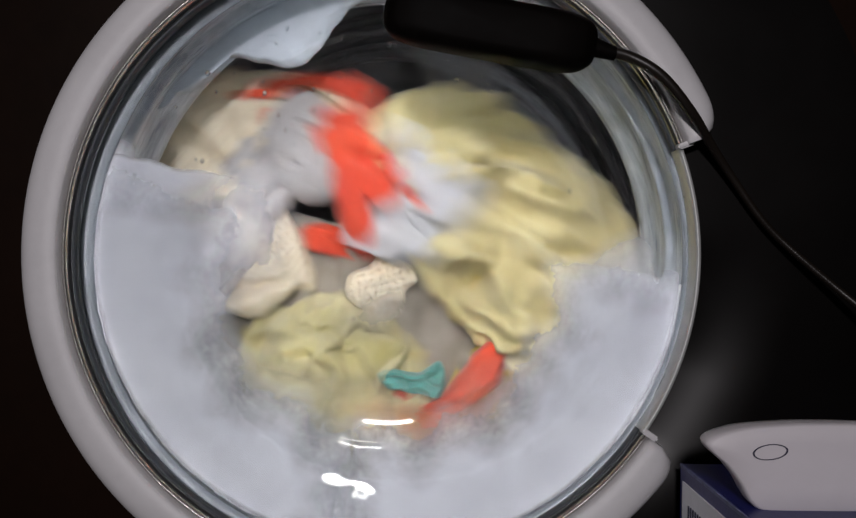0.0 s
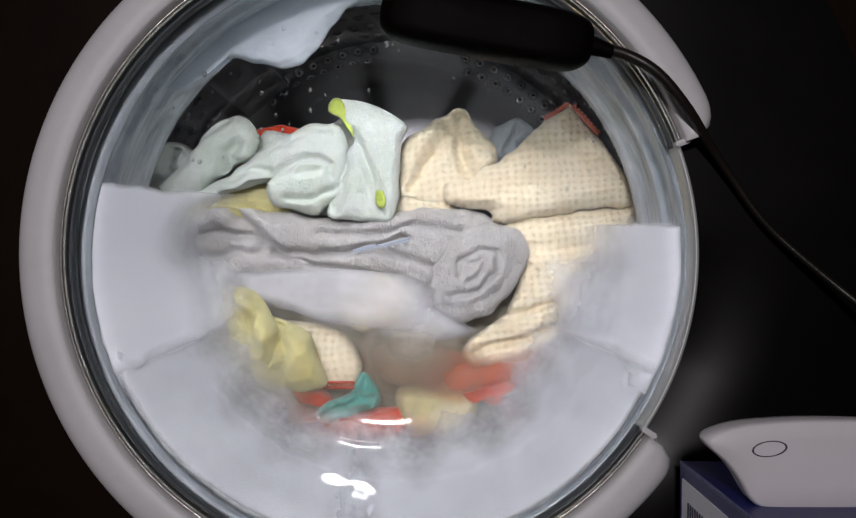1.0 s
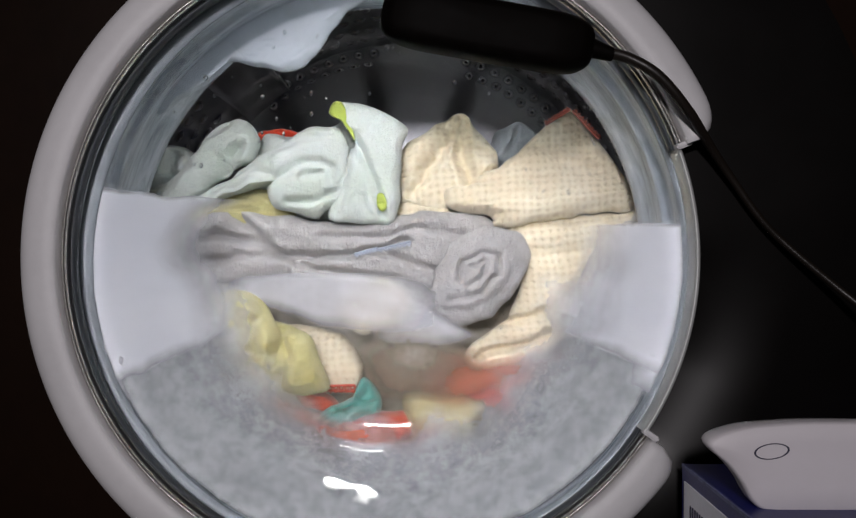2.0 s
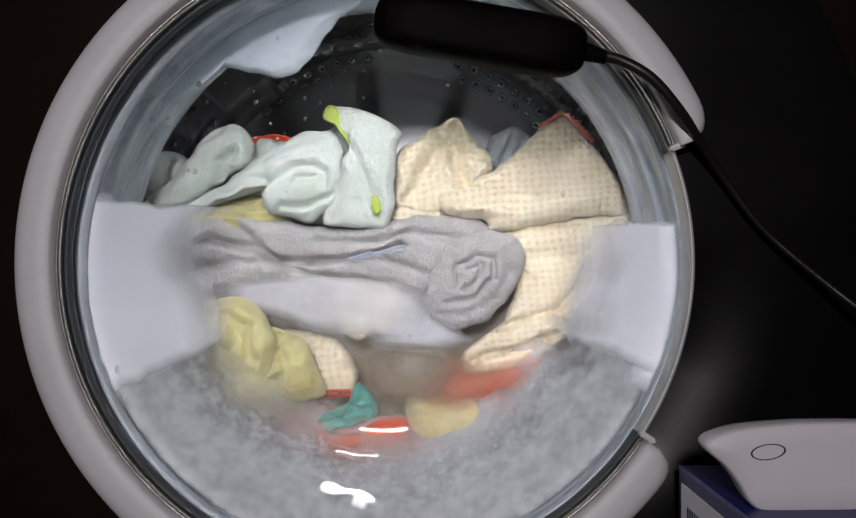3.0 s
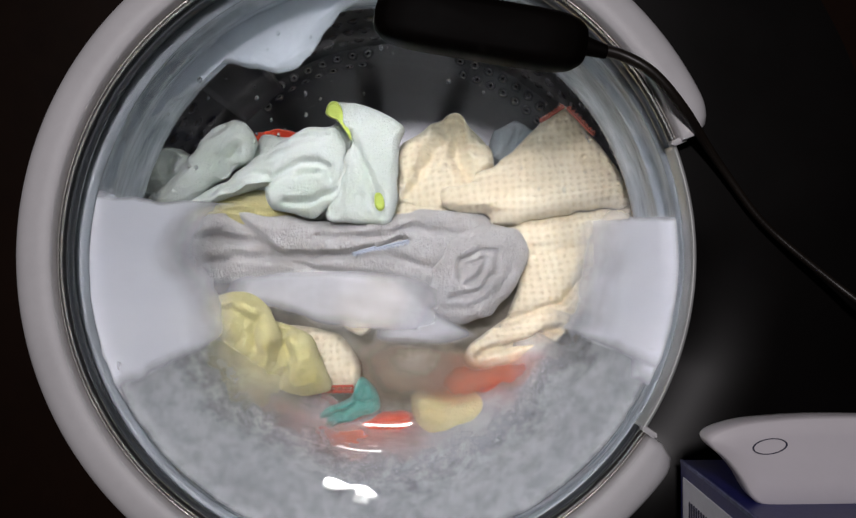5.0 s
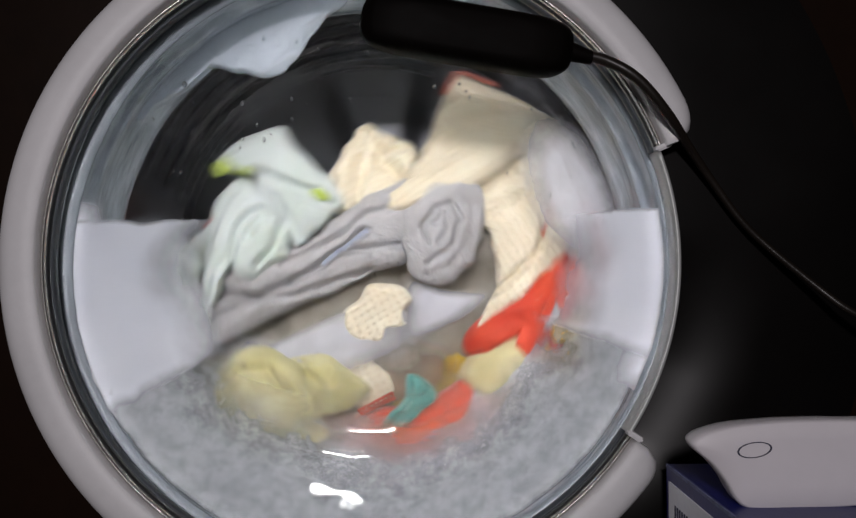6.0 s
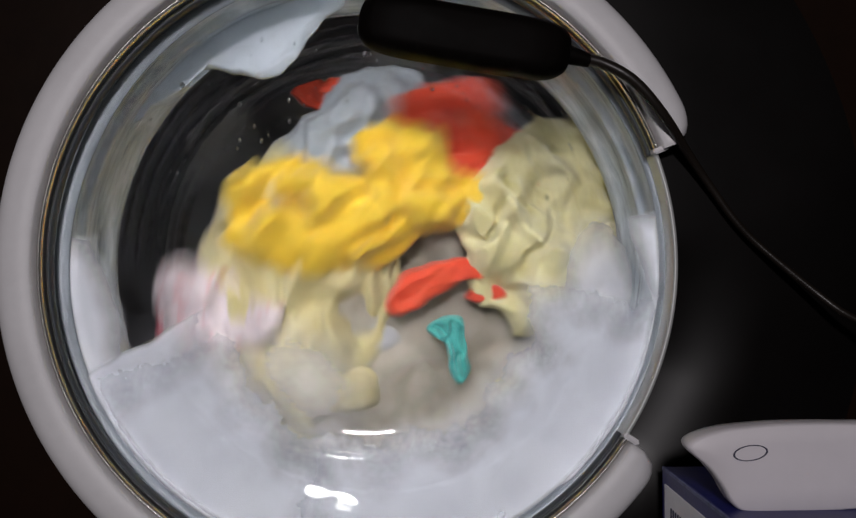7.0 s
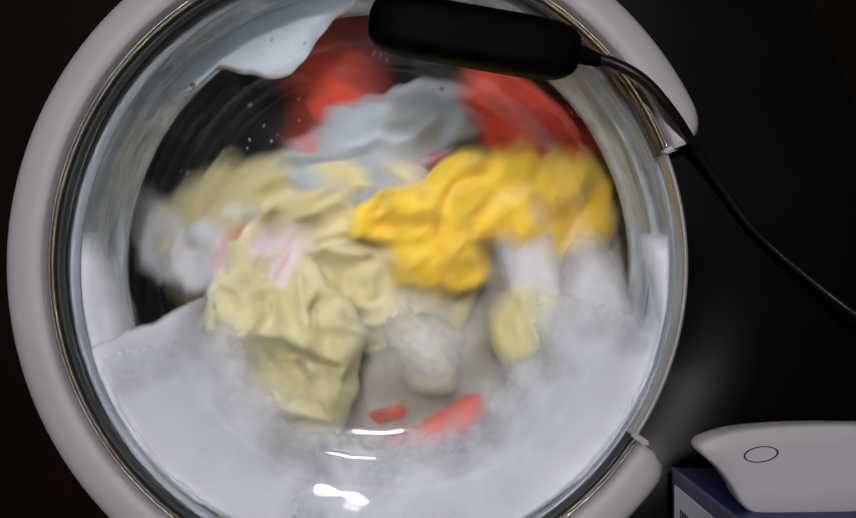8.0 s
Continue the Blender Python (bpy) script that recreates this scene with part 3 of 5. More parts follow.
# ---- suds and water ----
def suds(name, label, a0, a1, r_out, r_in, material, off=0.006, level=None, fade=0.03, ragged=0.010, seed=0, fade_ends=False, thick=0.006):
    """A curved slab of suds that hugs the back of the glass, from angle a0 to a1 (degrees, anticlockwise seen from the camera) and radius r_out to r_in(angle)."""
    na, nr = 110, 26
    verts, faces, thickness = [], [], []
    for side in (0, 1):
        for i in range(na + 1):
            for j in range(nr + 1):
                u = i / na
                a = radians(a0 + (a1 - a0) * u)
                inner = r_in + ragged * 2 * (noise.fractal(Vector((math.cos(a) * 3 + seed, math.sin(a) * 3, 0.3)), 0.9, 2.0, 2))
                r = r_out + (inner - r_out) * j / nr
                if level is not None:
                    # the upper end follows a level line, not a radius
                    lv = level + 0.004 * noise.noise(Vector((r * 60, seed, 0))) + 0.0012 * noise.noise(Vector((r * 420, seed, 3)))
                    top = math.asin(max(-1, min(1, lv / r)))
                    top = math.pi - top if math.cos(radians(a0 + a1) / 2) < 0 else top
                    if math.cos(radians(a0 + a1) / 2) < 0:
                        a = top + (radians(a1) - top) * u
                    else:
                        a = radians(a0) + (top - radians(a0)) * u
                y = bowl_depth(r) + 0.004 + off + side * thick
                y += 0.0007 * noise.noise(Vector((r * 90 * math.cos(a), seed, r * 90 * math.sin(a))))
                verts.append((r * math.cos(a), y, r * math.sin(a)))
                left = min((r - inner) / fade, 0.15 + (r_out - r) / 0.0035)
                if level is not None:
                    # froth thins over a few millimetres at the waterline and more gently at the lower end
                    left_side = math.cos(radians(a0 + a1) / 2) < 0
                    arc = abs(radians(a1 if left_side else a0) - top) * r
                    from_top = (u if left_side else 1 - u) * arc
                    left = min(left, 0.25 + from_top / 0.004, 0.08 + (arc - from_top) / 0.011 + 0.25 * noise.noise(Vector((r * 120, seed, 7))))
                if fade_ends:
                    left = min(left, (1 - abs(2 * u - 1)) * 3.6 + 0.12 * noise.noise(Vector((r * 70, seed, u * 9))))
                thickness.append(max(0.0, min(1.0, left)))
    half = (na + 1) * (nr + 1)
    for side in (0, 1):
        for i in range(na):
            for j in range(nr):
                q = [side * half + i * (nr + 1) + j, side * half + i * (nr + 1) + j + 1, side * half + (i + 1) * (nr + 1) + j + 1, side * half + (i + 1) * (nr + 1) + j]
                if side and min(thickness[v] for v in q) < 1.0:
                    continue
                faces.append(q if side else q[::-1])
    me = mesh_of(name, verts, faces, material)
    att = me.attributes.new("thickness", "FLOAT", "POINT")
    att.data.foreach_set("value", thickness)
    return tagged(new(name, me), label, "foam", group="suds behind the glass", kind="stuff")


def veil(name, label, outline, place, material, depth=0.02, soft=0.5, peak=1.0):
    """A lens of cloudy water, dense in its middle and thinning to its edge."""
    out = soft_profile([(a / 1000, b / 1000) for a, b in outline], 8)
    n, rings = len(out), 14
    verts, faces, thickness = [], [], []
    for i in range(rings + 1):
        k = 1 - i / rings
        for a, b in out:
            verts.append((a * k, -depth * math.sqrt(max(0, 1 - k * k)) * 0.5, b * k))
            thickness.append(peak * min(1.0, (1 - k) / soft))
    for i in range(rings):
        for j in range(n):
            l = (j + 1) % n
            faces.append((i * n + j, i * n + l, (i + 1) * n + l, (i + 1) * n + j))
    me = mesh_of(name, verts, faces, material)
    att = me.attributes.new("thickness", "FLOAT", "POINT")
    att.data.foreach_set("value", thickness)
    ob = tagged(new(name, me), label, "foam", kind="stuff")
    ob.location = place
    return ob


S_LEFT = suds("suds", "thick white suds pressed against the door glass", 166, 207, 0.1940, 0.122, M_FOAM, off=0.004, level=0.041, seed=1, fade=0.034, ragged=0.009)
S_RIGHT = suds("suds", "thick white suds pressed against the door glass", -22.5, 8, 0.1965, 0.134, M_FOAM, off=0.004, level=0.026, seed=2, fade=0.036, ragged=0.009)
S_RIM_L = suds("suds", "thin crescent of white suds clinging to the glass rim", 165, 211, 0.1935, 0.176, M_FOAM, off=0.0048, seed=11, fade=0.016, fade_ends=True, ragged=0.008)
S_RIM_R = suds("suds", "thin crescent of white suds clinging to the glass rim", -27, 9, 0.1960, 0.176, M_FOAM, off=0.0048, seed=12, fade=0.016, fade_ends=True, ragged=0.008)
S_LOW_L = suds("suds", "white suds covering the lower door glass", 180, 284, 0.1915, 0.119, M_THIN, off=0.0055, seed=3, fade=0.042, fade_ends=True, ragged=0.010)
S_LOW_R = suds("suds", "white suds covering the lower door glass", 256, 362, 0.1945, 0.119, M_THIN, off=0.005, seed=4, fade=0.042, fade_ends=True, ragged=0.010)
S_SOAPY = suds("soapy_water", "grey soapy water with clinging bubbles behind the glass", 200, 343, 0.1945, 0.130, M_SOAPY, off=0.0085, seed=5, fade=0.040, ragged=0.010)


def milk_body():
    """The body of cloudy wash water that fills the lower drum behind the front laundry, its front churned into soft swells."""
    verts, faces = [], []
    nx, nz, r = 90, 44, 0.243
    for i in range(nx + 1):
        x = -0.238 + 0.476 * i / nx
        top = 0.022 + 0.008 * noise.noise(Vector((x * 20, 1.5, 0)))
        low = -math.sqrt(max(r * r - x * x, 0))
        for j in range(nz + 1):
            z = top + (min(low, top - 0.002) - top) * j / nz
            y = 0.168 + 0.020 * noise.fractal(Vector((x * 14, 0, z * 14)), 0.8, 2.0, 4)
            verts.append((x, y, z))
    for i in range(nx):
        for j in range(nz):
            q = i * (nz + 1) + j
            faces.append((q, q + 1, q + nz + 2, q + nz + 1))
    back = len(verts)
    for i in range(nx + 1):
        x = -0.238 + 0.476 * i / nx
        verts.append((x, 0.37, 0.022 + 0.008 * noise.noise(Vector((x * 20, 3.5, 0)))))
    for i in range(nx):
        faces.append((i * (nz + 1), (i + 1) * (nz + 1), back + i + 1, back + i))
    me = mesh_of("wash_water", verts, faces, M_MILK)
    att = me.attributes.new("thickness", "FLOAT", "POINT")
    att.data.foreach_set("value", [1.0] * len(verts))
    return tagged(new("wash_water", me), "cloudy grey wash water in the drum", "water", kind="stuff")


MILK = milk_body()


# ---- laundry ----
def lobes(name, pieces, material, seed, loose=0.0):
    """One crumpled cloth as overlapping folds. A piece: outline in mm, depth (m, negative is nearer), thickness (m), fold direction (degrees), fold size (m), fold height (m), creases [(points in mm, depth, width)]."""
    verts, faces = [], []
    for index, (outline, y0, th, turn, size, high, creases) in enumerate(pieces):
        out = soft_profile([(a / 1000, b / 1000) for a, b in outline], 11)
        n = len(out)
        cx, cz = sum(a for a, _ in out) / n, sum(b for _, b in out) / n
        front, back = 42, 8
        rs = [1 - (i / front) ** 1.35 for i in range(front)] + [0.0]
        base = len(verts)
        ct, st = math.cos(radians(turn)), math.sin(radians(turn))
        pts = []
        for k in rs:
            for a, b in out:
                pts.append((cx + (a - cx) * k, cz + (b - cz) * k, k))
        arr = np.array(pts)
        groove = np.zeros(len(arr))
        for line, depth, width in creases:
            best = np.full(len(arr), 9.0)
            for p, q in zip(line, line[1:]):
                p, q = np.array(p) / 1000, np.array(q) / 1000
                d = q - p
                t = np.clip(((arr[:, :2] - p) @ d) / max(d @ d, 1e-9), 0, 1)
                best = np.minimum(best, np.hypot(*(arr[:, :2] - p - t[:, None] * d).T))
            groove += depth * np.exp(-(best / width) ** 2)
        for (px, pz, k), g in zip(pts, groove):
            along, across = px * ct + pz * st, -px * st + pz * ct
            w = noise.noise(Vector((px * 14 + seed, pz * 14, index * 3.1))) * size
            v = Vector((along / size * 0.28 + seed * 1.7, (across + w * 0.8) / size, index * 5.3 + seed))
            f = 1 - abs(noise.noise(v)) * 2.2
            f = 0.65 * f + 0.35 * (1 - abs(noise.noise(v * 2.3)) * 2)
            v2 = Vector((along / size * 0.7 + seed, across / size * 2.7 + w * 30, index * 2.3 - seed))
            f += 0.20 * (1 - abs(noise.noise(v2)) * 2.4)
            s = 0.5 * noise.noise(Vector((px * 45, pz * 45, seed + index)))
            edge = min(1.0, (1 - k) * 5)
            y = y0 - th * (1 - k ** (3.2 if th > 0.0125 else 8.0)) ** 0.55 - 1.35 * high * (f - 0.3 + 0.5 * s) * edge + g * min(1.0, (1 - k) * 8)
            pile = noise.noise(Vector((px * 280, pz * 280, seed))) + 0.6 * noise.noise(Vector((px * 120, pz * 120, seed + 4)))
            wob = 0.0026 * noise.noise(Vector((px * 70, pz * 70, seed + 9)))
            ox = oz = 0.0
            if loose:
                # deep tucks between the swells, and a ragged edge
                wx, wz = px + 0.012 * noise.noise(Vector((px * 30, pz * 30, seed + 2))), pz + 0.012 * noise.noise(Vector((px * 30, pz * 30, seed + 5)))
                tuck = max(0.0, 1 - abs(noise.noise(Vector((wx * 24, wz * 24, seed + index * 4)))) * 3.2)
                swell = noise.noise(Vector((wx * 30, wz * 30, seed + 12 + index)))
                y += loose * edge * (0.013 * tuck * tuck * (3 - 2 * tuck) - 0.005 * swell)
                ox = loose * 0.011 * noise.fractal(Vector((px * 30, pz * 30, seed + 21)), 0.9, 2.0, 3) * k
                oz = loose * 0.011 * noise.fractal(Vector((px * 30, pz * 30, seed + 31)), 0.9, 2.0, 3) * k
            verts.append((px + 0.0015 * s + wob + ox, y + 0.00025 * pile, pz + 0.0015 * s - wob + oz))
        for i in range(front):
            for j in range(n):
                l = (j + 1) % n
                faces.append((base + i * n + j, base + i * n + l, base + (i + 1) * n + l, base + (i + 1) * n + j))
        behind = len(verts)
        for i in range(1, back + 1):
            k = 1 - i / back
            for a, b in out:
                verts.append((cx + (a - cx) * k, y0 + 0.5 * th * (1 - k ** 2.5) ** 0.6, cz + (b - cz) * k))
        for i in range(back):
            for j in range(n):
                l = (j + 1) % n
                p0 = base if i == 0 else behind + (i - 1) * n
                p1 = behind + i * n
                faces.append((p0 + l, p0 + j, p1 + j, p1 + l))
    return mesh_of(name, verts, faces, material)


def laundry(name, label, category, pieces, material, seed, loose=0.0):
    return tagged(new(name, lobes(name, pieces, material, seed, loose)), label, category, group="laundry in the drum")


def flat_strip(name, outline, y, material, parent, label=""):
    """A narrow sewn strip or edge on a cloth."""
    return tagged(under(new(name, lobes(name, [(outline, y, 0.003, 0, 0.01, 0.0006, [])], material, 3)), parent), label)


def stitch(name, start, end, y, tall, count, material, parent, label, thick=0.0006):
    """A zigzag seam with a straight thread under it, from start to end (mm) on a cloth."""
    a, b = Vector((start[0] / 1000, y, start[1] / 1000)), Vector((end[0] / 1000, y, end[1] / 1000))
    side = Vector(((b - a).z, 0, -(b - a).x)).normalized() * tall
    zig = [a.lerp(b, k / count) + side * (k % 2) for k in range(count + 1)]
    seam = under(new(name, tube(name, zig, [thick] * len(zig), material, 6, 2)), parent)
    under(new("thread", tube("thread", [a, a.lerp(b, 0.5), b], [thick * 1.3] * 3, material, 6, 4)), seam)
    return tagged(seam, label)


mint = laundry("hand_towel", "bunched wet mint-white terry towel with a lime green edge", "towel", [
    ([(18, 34), (40, 42), (63, 43), (92, 29), (90, -4), (84, -37), (54, -40), (0, -38), (-45, -32), (-34, 4), (-20, 30), (-2, 30)], 0.012, 0.010, 60, 0.05, 0.004, []),
    ([(-113, -5), (-110, 9), (-102, 18), (-92, 21), (-79, 17), (-71, 6), (-76, -5), (-90, -15), (-106, -20), (-116, -16)], -0.002, 0.015, 20, 0.06, 0.002, [([(-88, 10), (-93, 0), (-90, -8)], 0.009, 0.005), ([(-112, -17), (-98, -11), (-86, -6)], 0.006, 0.004)]),
    ([(-108, -26), (-97, -13), (-82, 0), (-70, 14), (-61, 29), (-50, 37), (-35, 40), (-24, 34), (-18, 21), (-22, 9), (-32, 2), (-43, -5), (-54, -13), (-71, -24), (-88, -30)], -0.010, 0.017, 50, 0.06, 0.002, [([(-36, 16), (-40, 8), (-42, -2)], 0.014, 0.006), ([(-76, 2), (-88, -12), (-102, -22)], 0.006, 0.004), ([(-60, 24), (-52, 30), (-44, 34)], 0.005, 0.003)]),
    ([(-80, -29), (-60, -18), (-39, -7), (-22, 7), (-4, 19), (13, 29), (30, 35), (45, 32), (53, 19), (53, 2), (50, -18), (40, -31), (26, -39), (8, -35), (-7, -30), (-12, -20), (-9, -11), (-26, -17), (-43, -22), (-65, -30)], -0.017, 0.018, 25, 0.07, 0.002, [([(-5, -9), (13, 2), (30, 5), (39, 0), (40, -9)], 0.008, 0.0034), ([(17, -6), (25, -6), (32, -5)], 0.007, 0.0032), ([(-9, 11), (15, 22), (39, 27)], 0.004, 0.003), ([(8, -27), (30, -25), (45, -17)], 0.008, 0.0036), ([(-62, -24), (-40, -14), (-20, -6), (-8, -4)], 0.004, 0.003)]),
    ([(45, 50), (62, 52), (82, 45), (99, 32), (96, 15), (94, -11), (89, -42), (64, -43), (38, -40), (47, -18), (52, 4), (58, 23), (53, 36)], -0.021, 0.010, 75, 0.08, 0.002, [([(57, 26), (68, 3), (77, -19), (82, -36)], 0.007, 0.0035), ([(52, 0), (50, -18), (42, -36)], 0.006, 0.004), ([(66, -24), (70, -36)], 0.003, 0.004)]),
], M_MINT, 1)
flat_strip("lime_edge", [(39, 42), (42, 48), (48, 51), (53, 43), (57, 30), (58, 22), (52, 31), (46, 38)], -0.029, M_LIME, mint, "lime green woven edge")
flat_strip("lime_edge", [(76, -20), (80, -19), (84, -25), (84, -31), (80, -34), (76, -30)], -0.029, M_LIME, mint, "lime green woven edge")

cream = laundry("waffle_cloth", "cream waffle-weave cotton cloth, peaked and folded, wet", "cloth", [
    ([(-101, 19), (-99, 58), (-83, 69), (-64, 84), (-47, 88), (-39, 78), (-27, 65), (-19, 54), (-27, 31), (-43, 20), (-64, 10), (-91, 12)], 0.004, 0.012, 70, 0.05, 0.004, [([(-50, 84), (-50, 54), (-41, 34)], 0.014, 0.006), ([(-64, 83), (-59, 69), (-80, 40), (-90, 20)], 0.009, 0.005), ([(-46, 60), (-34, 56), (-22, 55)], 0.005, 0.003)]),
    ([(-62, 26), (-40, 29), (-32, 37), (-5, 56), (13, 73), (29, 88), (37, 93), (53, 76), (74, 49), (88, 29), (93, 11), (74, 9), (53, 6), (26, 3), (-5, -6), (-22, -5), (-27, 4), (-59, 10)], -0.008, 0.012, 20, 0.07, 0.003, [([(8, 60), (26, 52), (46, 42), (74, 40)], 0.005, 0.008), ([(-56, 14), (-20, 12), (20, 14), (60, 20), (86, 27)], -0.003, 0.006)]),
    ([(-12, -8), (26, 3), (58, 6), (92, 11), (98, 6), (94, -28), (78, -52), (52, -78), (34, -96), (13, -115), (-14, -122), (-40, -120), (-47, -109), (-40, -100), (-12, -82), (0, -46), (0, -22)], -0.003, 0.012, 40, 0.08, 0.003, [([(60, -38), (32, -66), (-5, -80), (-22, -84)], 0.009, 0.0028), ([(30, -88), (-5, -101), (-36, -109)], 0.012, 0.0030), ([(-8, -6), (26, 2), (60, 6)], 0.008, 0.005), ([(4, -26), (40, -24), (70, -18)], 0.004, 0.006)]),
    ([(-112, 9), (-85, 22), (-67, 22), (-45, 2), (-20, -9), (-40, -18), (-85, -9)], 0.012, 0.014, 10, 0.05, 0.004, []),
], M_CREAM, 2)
for seam_start, seam_end in ([(17, 77), (36, 89)], [(38, 88), (59, 66)]):
    stitch("stitched_hem", seam_start, seam_end, -0.0215, -0.003, 16, M_STITCH, cream, "faded red stitched hem", 0.0008)

grey = laundry("grey_towel", "grey terry towel lying across the water, one end rolled up", "towel", [
    ([(-143, 14), (-132, 32), (-103, 39), (-58, 34), (-4, 29), (40, 38), (90, 39), (114, 29), (139, 18), (130, -13), (67, -22), (31, -20), (-13, -20), (-67, -18), (-112, -21), (-137, -19)], -0.004, 0.016, 4, 0.045, 0.004, [([(-141, 15), (-111, 19), (-81, 14), (-63, 4), (-33, 1), (-1, 4), (40, 14)], 0.013, 0.0032), ([(-98, 34), (-83, 22), (-63, 4)], 0.012, 0.0034), ([(-134, -6), (-98, 1), (-63, 2), (-33, -8), (31, -17)], 0.010, 0.0034), ([(-30, 18), (10, 16), (50, 24), (84, 22)], 0.006, 0.0036), ([(20, 6), (44, -2), (64, -10)], 0.008, 0.003)]),
    ([(62, -19), (66, -3), (80, 18), (102, 26), (126, 25), (138, 13), (137, -9), (129, -25), (113, -41), (91, -52), (72, -49), (61, -35)], -0.014, 0.014, 65, 0.07, 0.002, [([(83, -14), (86, -1), (99, 6), (114, 3), (113, -11), (99, -27), (75, -31)], 0.006, 0.0024), ([(93, -4), (104, -1), (102, -12), (91, -20)], 0.005, 0.0022), ([(70, -40), (92, -40), (116, -26), (128, -6)], 0.003, 0.004)]),
], M_GREY, 3)
for mark_start, mark_end in ([(0, 4), (18, 9)], [(19, 8), (44, 14)]):
    stitch("woven_mark", mark_start, mark_end, -0.0285, 0.003, 14, M_STITCH_BLUE, grey, "faded blue woven mark", 0.0006)


def lint_specks():
    """Dark lint caught along the lower edge of the grey towel."""
    bm, dice = bmesh.new(), random.Random(8)
    for k in range(70):
        u = dice.random()
        x, z = (-0.135 + 0.20 * u, -0.018 + dice.gauss(0, 0.004)) if k < 48 else (0.06 + 0.07 * u, -0.048 + dice.gauss(0, 0.008))
        bmesh.ops.create_icosphere(bm, subdivisions=1, radius=dice.uniform(0.0003, 0.0007), matrix=Matrix.Translation((x, -0.020 + dice.gauss(0, 0.003), z)))
    me = bpy.data.meshes.new("lint")
    bm.to_mesh(me)
    bm.free()
    me.materials.append(M_LINT)
    return me


tagged(under(new("lint", lint_specks()), grey), "dark lint specks", kind="stuff")

lemon = laundry("lemon_towel", "small lemon yellow terry cloth balled up under water", "cloth", [
    ([(-36, 4), (-30, 21), (-16, 31), (4, 35), (21, 28), (31, 13), (36, -9), (29, -31), (9, -39), (-11, -36), (-29, -20)], -0.006, 0.016, 50, 0.035, 0.006, [([(-20, 16), (0, 21), (16, 11), (18, -7)], 0.007, 0.004), ([(-13, -13), (4, -18), (22, -13)], 0.006, 0.004)]),
    ([(13, 9), (36, 9), (57, 0), (66, -20), (73, -42), (53, -47), (31, -42), (16, -36)], 0.004, 0.014, 40, 0.035, 0.006, [([(36, 4), (42, -18), (36, -36)], 0.008, 0.005)]),
    ([(-40, -27), (-9, -29), (18, -40), (27, -58), (9, -67), (-22, -58), (-38, -44)], 0.012, 0.012, 10, 0.05, 0.004, []),
], M_LEMON, 4)
lemon_back = laundry("lemon_towel", "lemon yellow terry cloth squeezed behind the mint towel", "cloth", [
    ([(-41, -5), (-32, 5), (-5, 11), (23, 16), (41, 11), (50, -9), (23, -18), (-32, -16)], 0.0, 0.014, 10, 0.03, 0.006, [])], M_LEMON, 5)
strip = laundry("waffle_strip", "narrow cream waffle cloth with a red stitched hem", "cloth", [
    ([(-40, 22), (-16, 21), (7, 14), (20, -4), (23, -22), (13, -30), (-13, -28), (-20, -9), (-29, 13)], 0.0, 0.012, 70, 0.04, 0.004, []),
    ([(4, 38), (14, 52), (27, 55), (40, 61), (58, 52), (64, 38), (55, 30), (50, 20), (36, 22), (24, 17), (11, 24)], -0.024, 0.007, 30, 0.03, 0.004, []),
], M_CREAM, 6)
seam_start, seam_end = [(-13, -26), (18, -25)]
stitch("stitched_hem", seam_start, seam_end, -0.0165, 0.0055, 14, M_STITCH_RED, strip, "red zigzag stitched hem", 0.0008)
seam_start, seam_end = [(-13, -30), (18, -30)]
stitch("stitched_hem", seam_start, seam_end, -0.0145, 0.001, 14, M_STITCH_RED, strip, "red zigzag stitched hem", 0.0007)
teal = laundry("teal_sock", "small teal knitted sock crumpled at the bottom", "sock", [
    ([(-27, -13), (-22, -5), (-8, 1), (1, 6), (6, 15), (13, 20), (20, 14), (25, 3), (24, -5), (9, -9), (-8, -18), (-19, -18)], 0.0, 0.010, 30, 0.02, 0.004, [([(-20, -11), (-4, -5), (18, 3)], 0.006, 0.003), ([(2, 6), (9, 3), (14, 14)], 0.006, 0.003), ([(-12, -3), (0, -10), (14, -6)], 0.004, 0.0025)])], M_TEAL, 7)
red_low = laundry("red_shirt", "orange-red knitted top crumpled at the bottom", "clothing", [
    ([(-44, 7), (-22, 4), (9, 12), (36, 14), (45, 7), (38, -9), (13, -19), (-18, -16), (-38, -7)], 0.0, 0.014, 20, 0.03, 0.006, []),
    ([(-50, 29), (-27, 26), (-18, 18), (-31, 13), (-47, 17)], 0.008, 0.010, 10, 0.03, 0.003, [])], M_RED, 8)
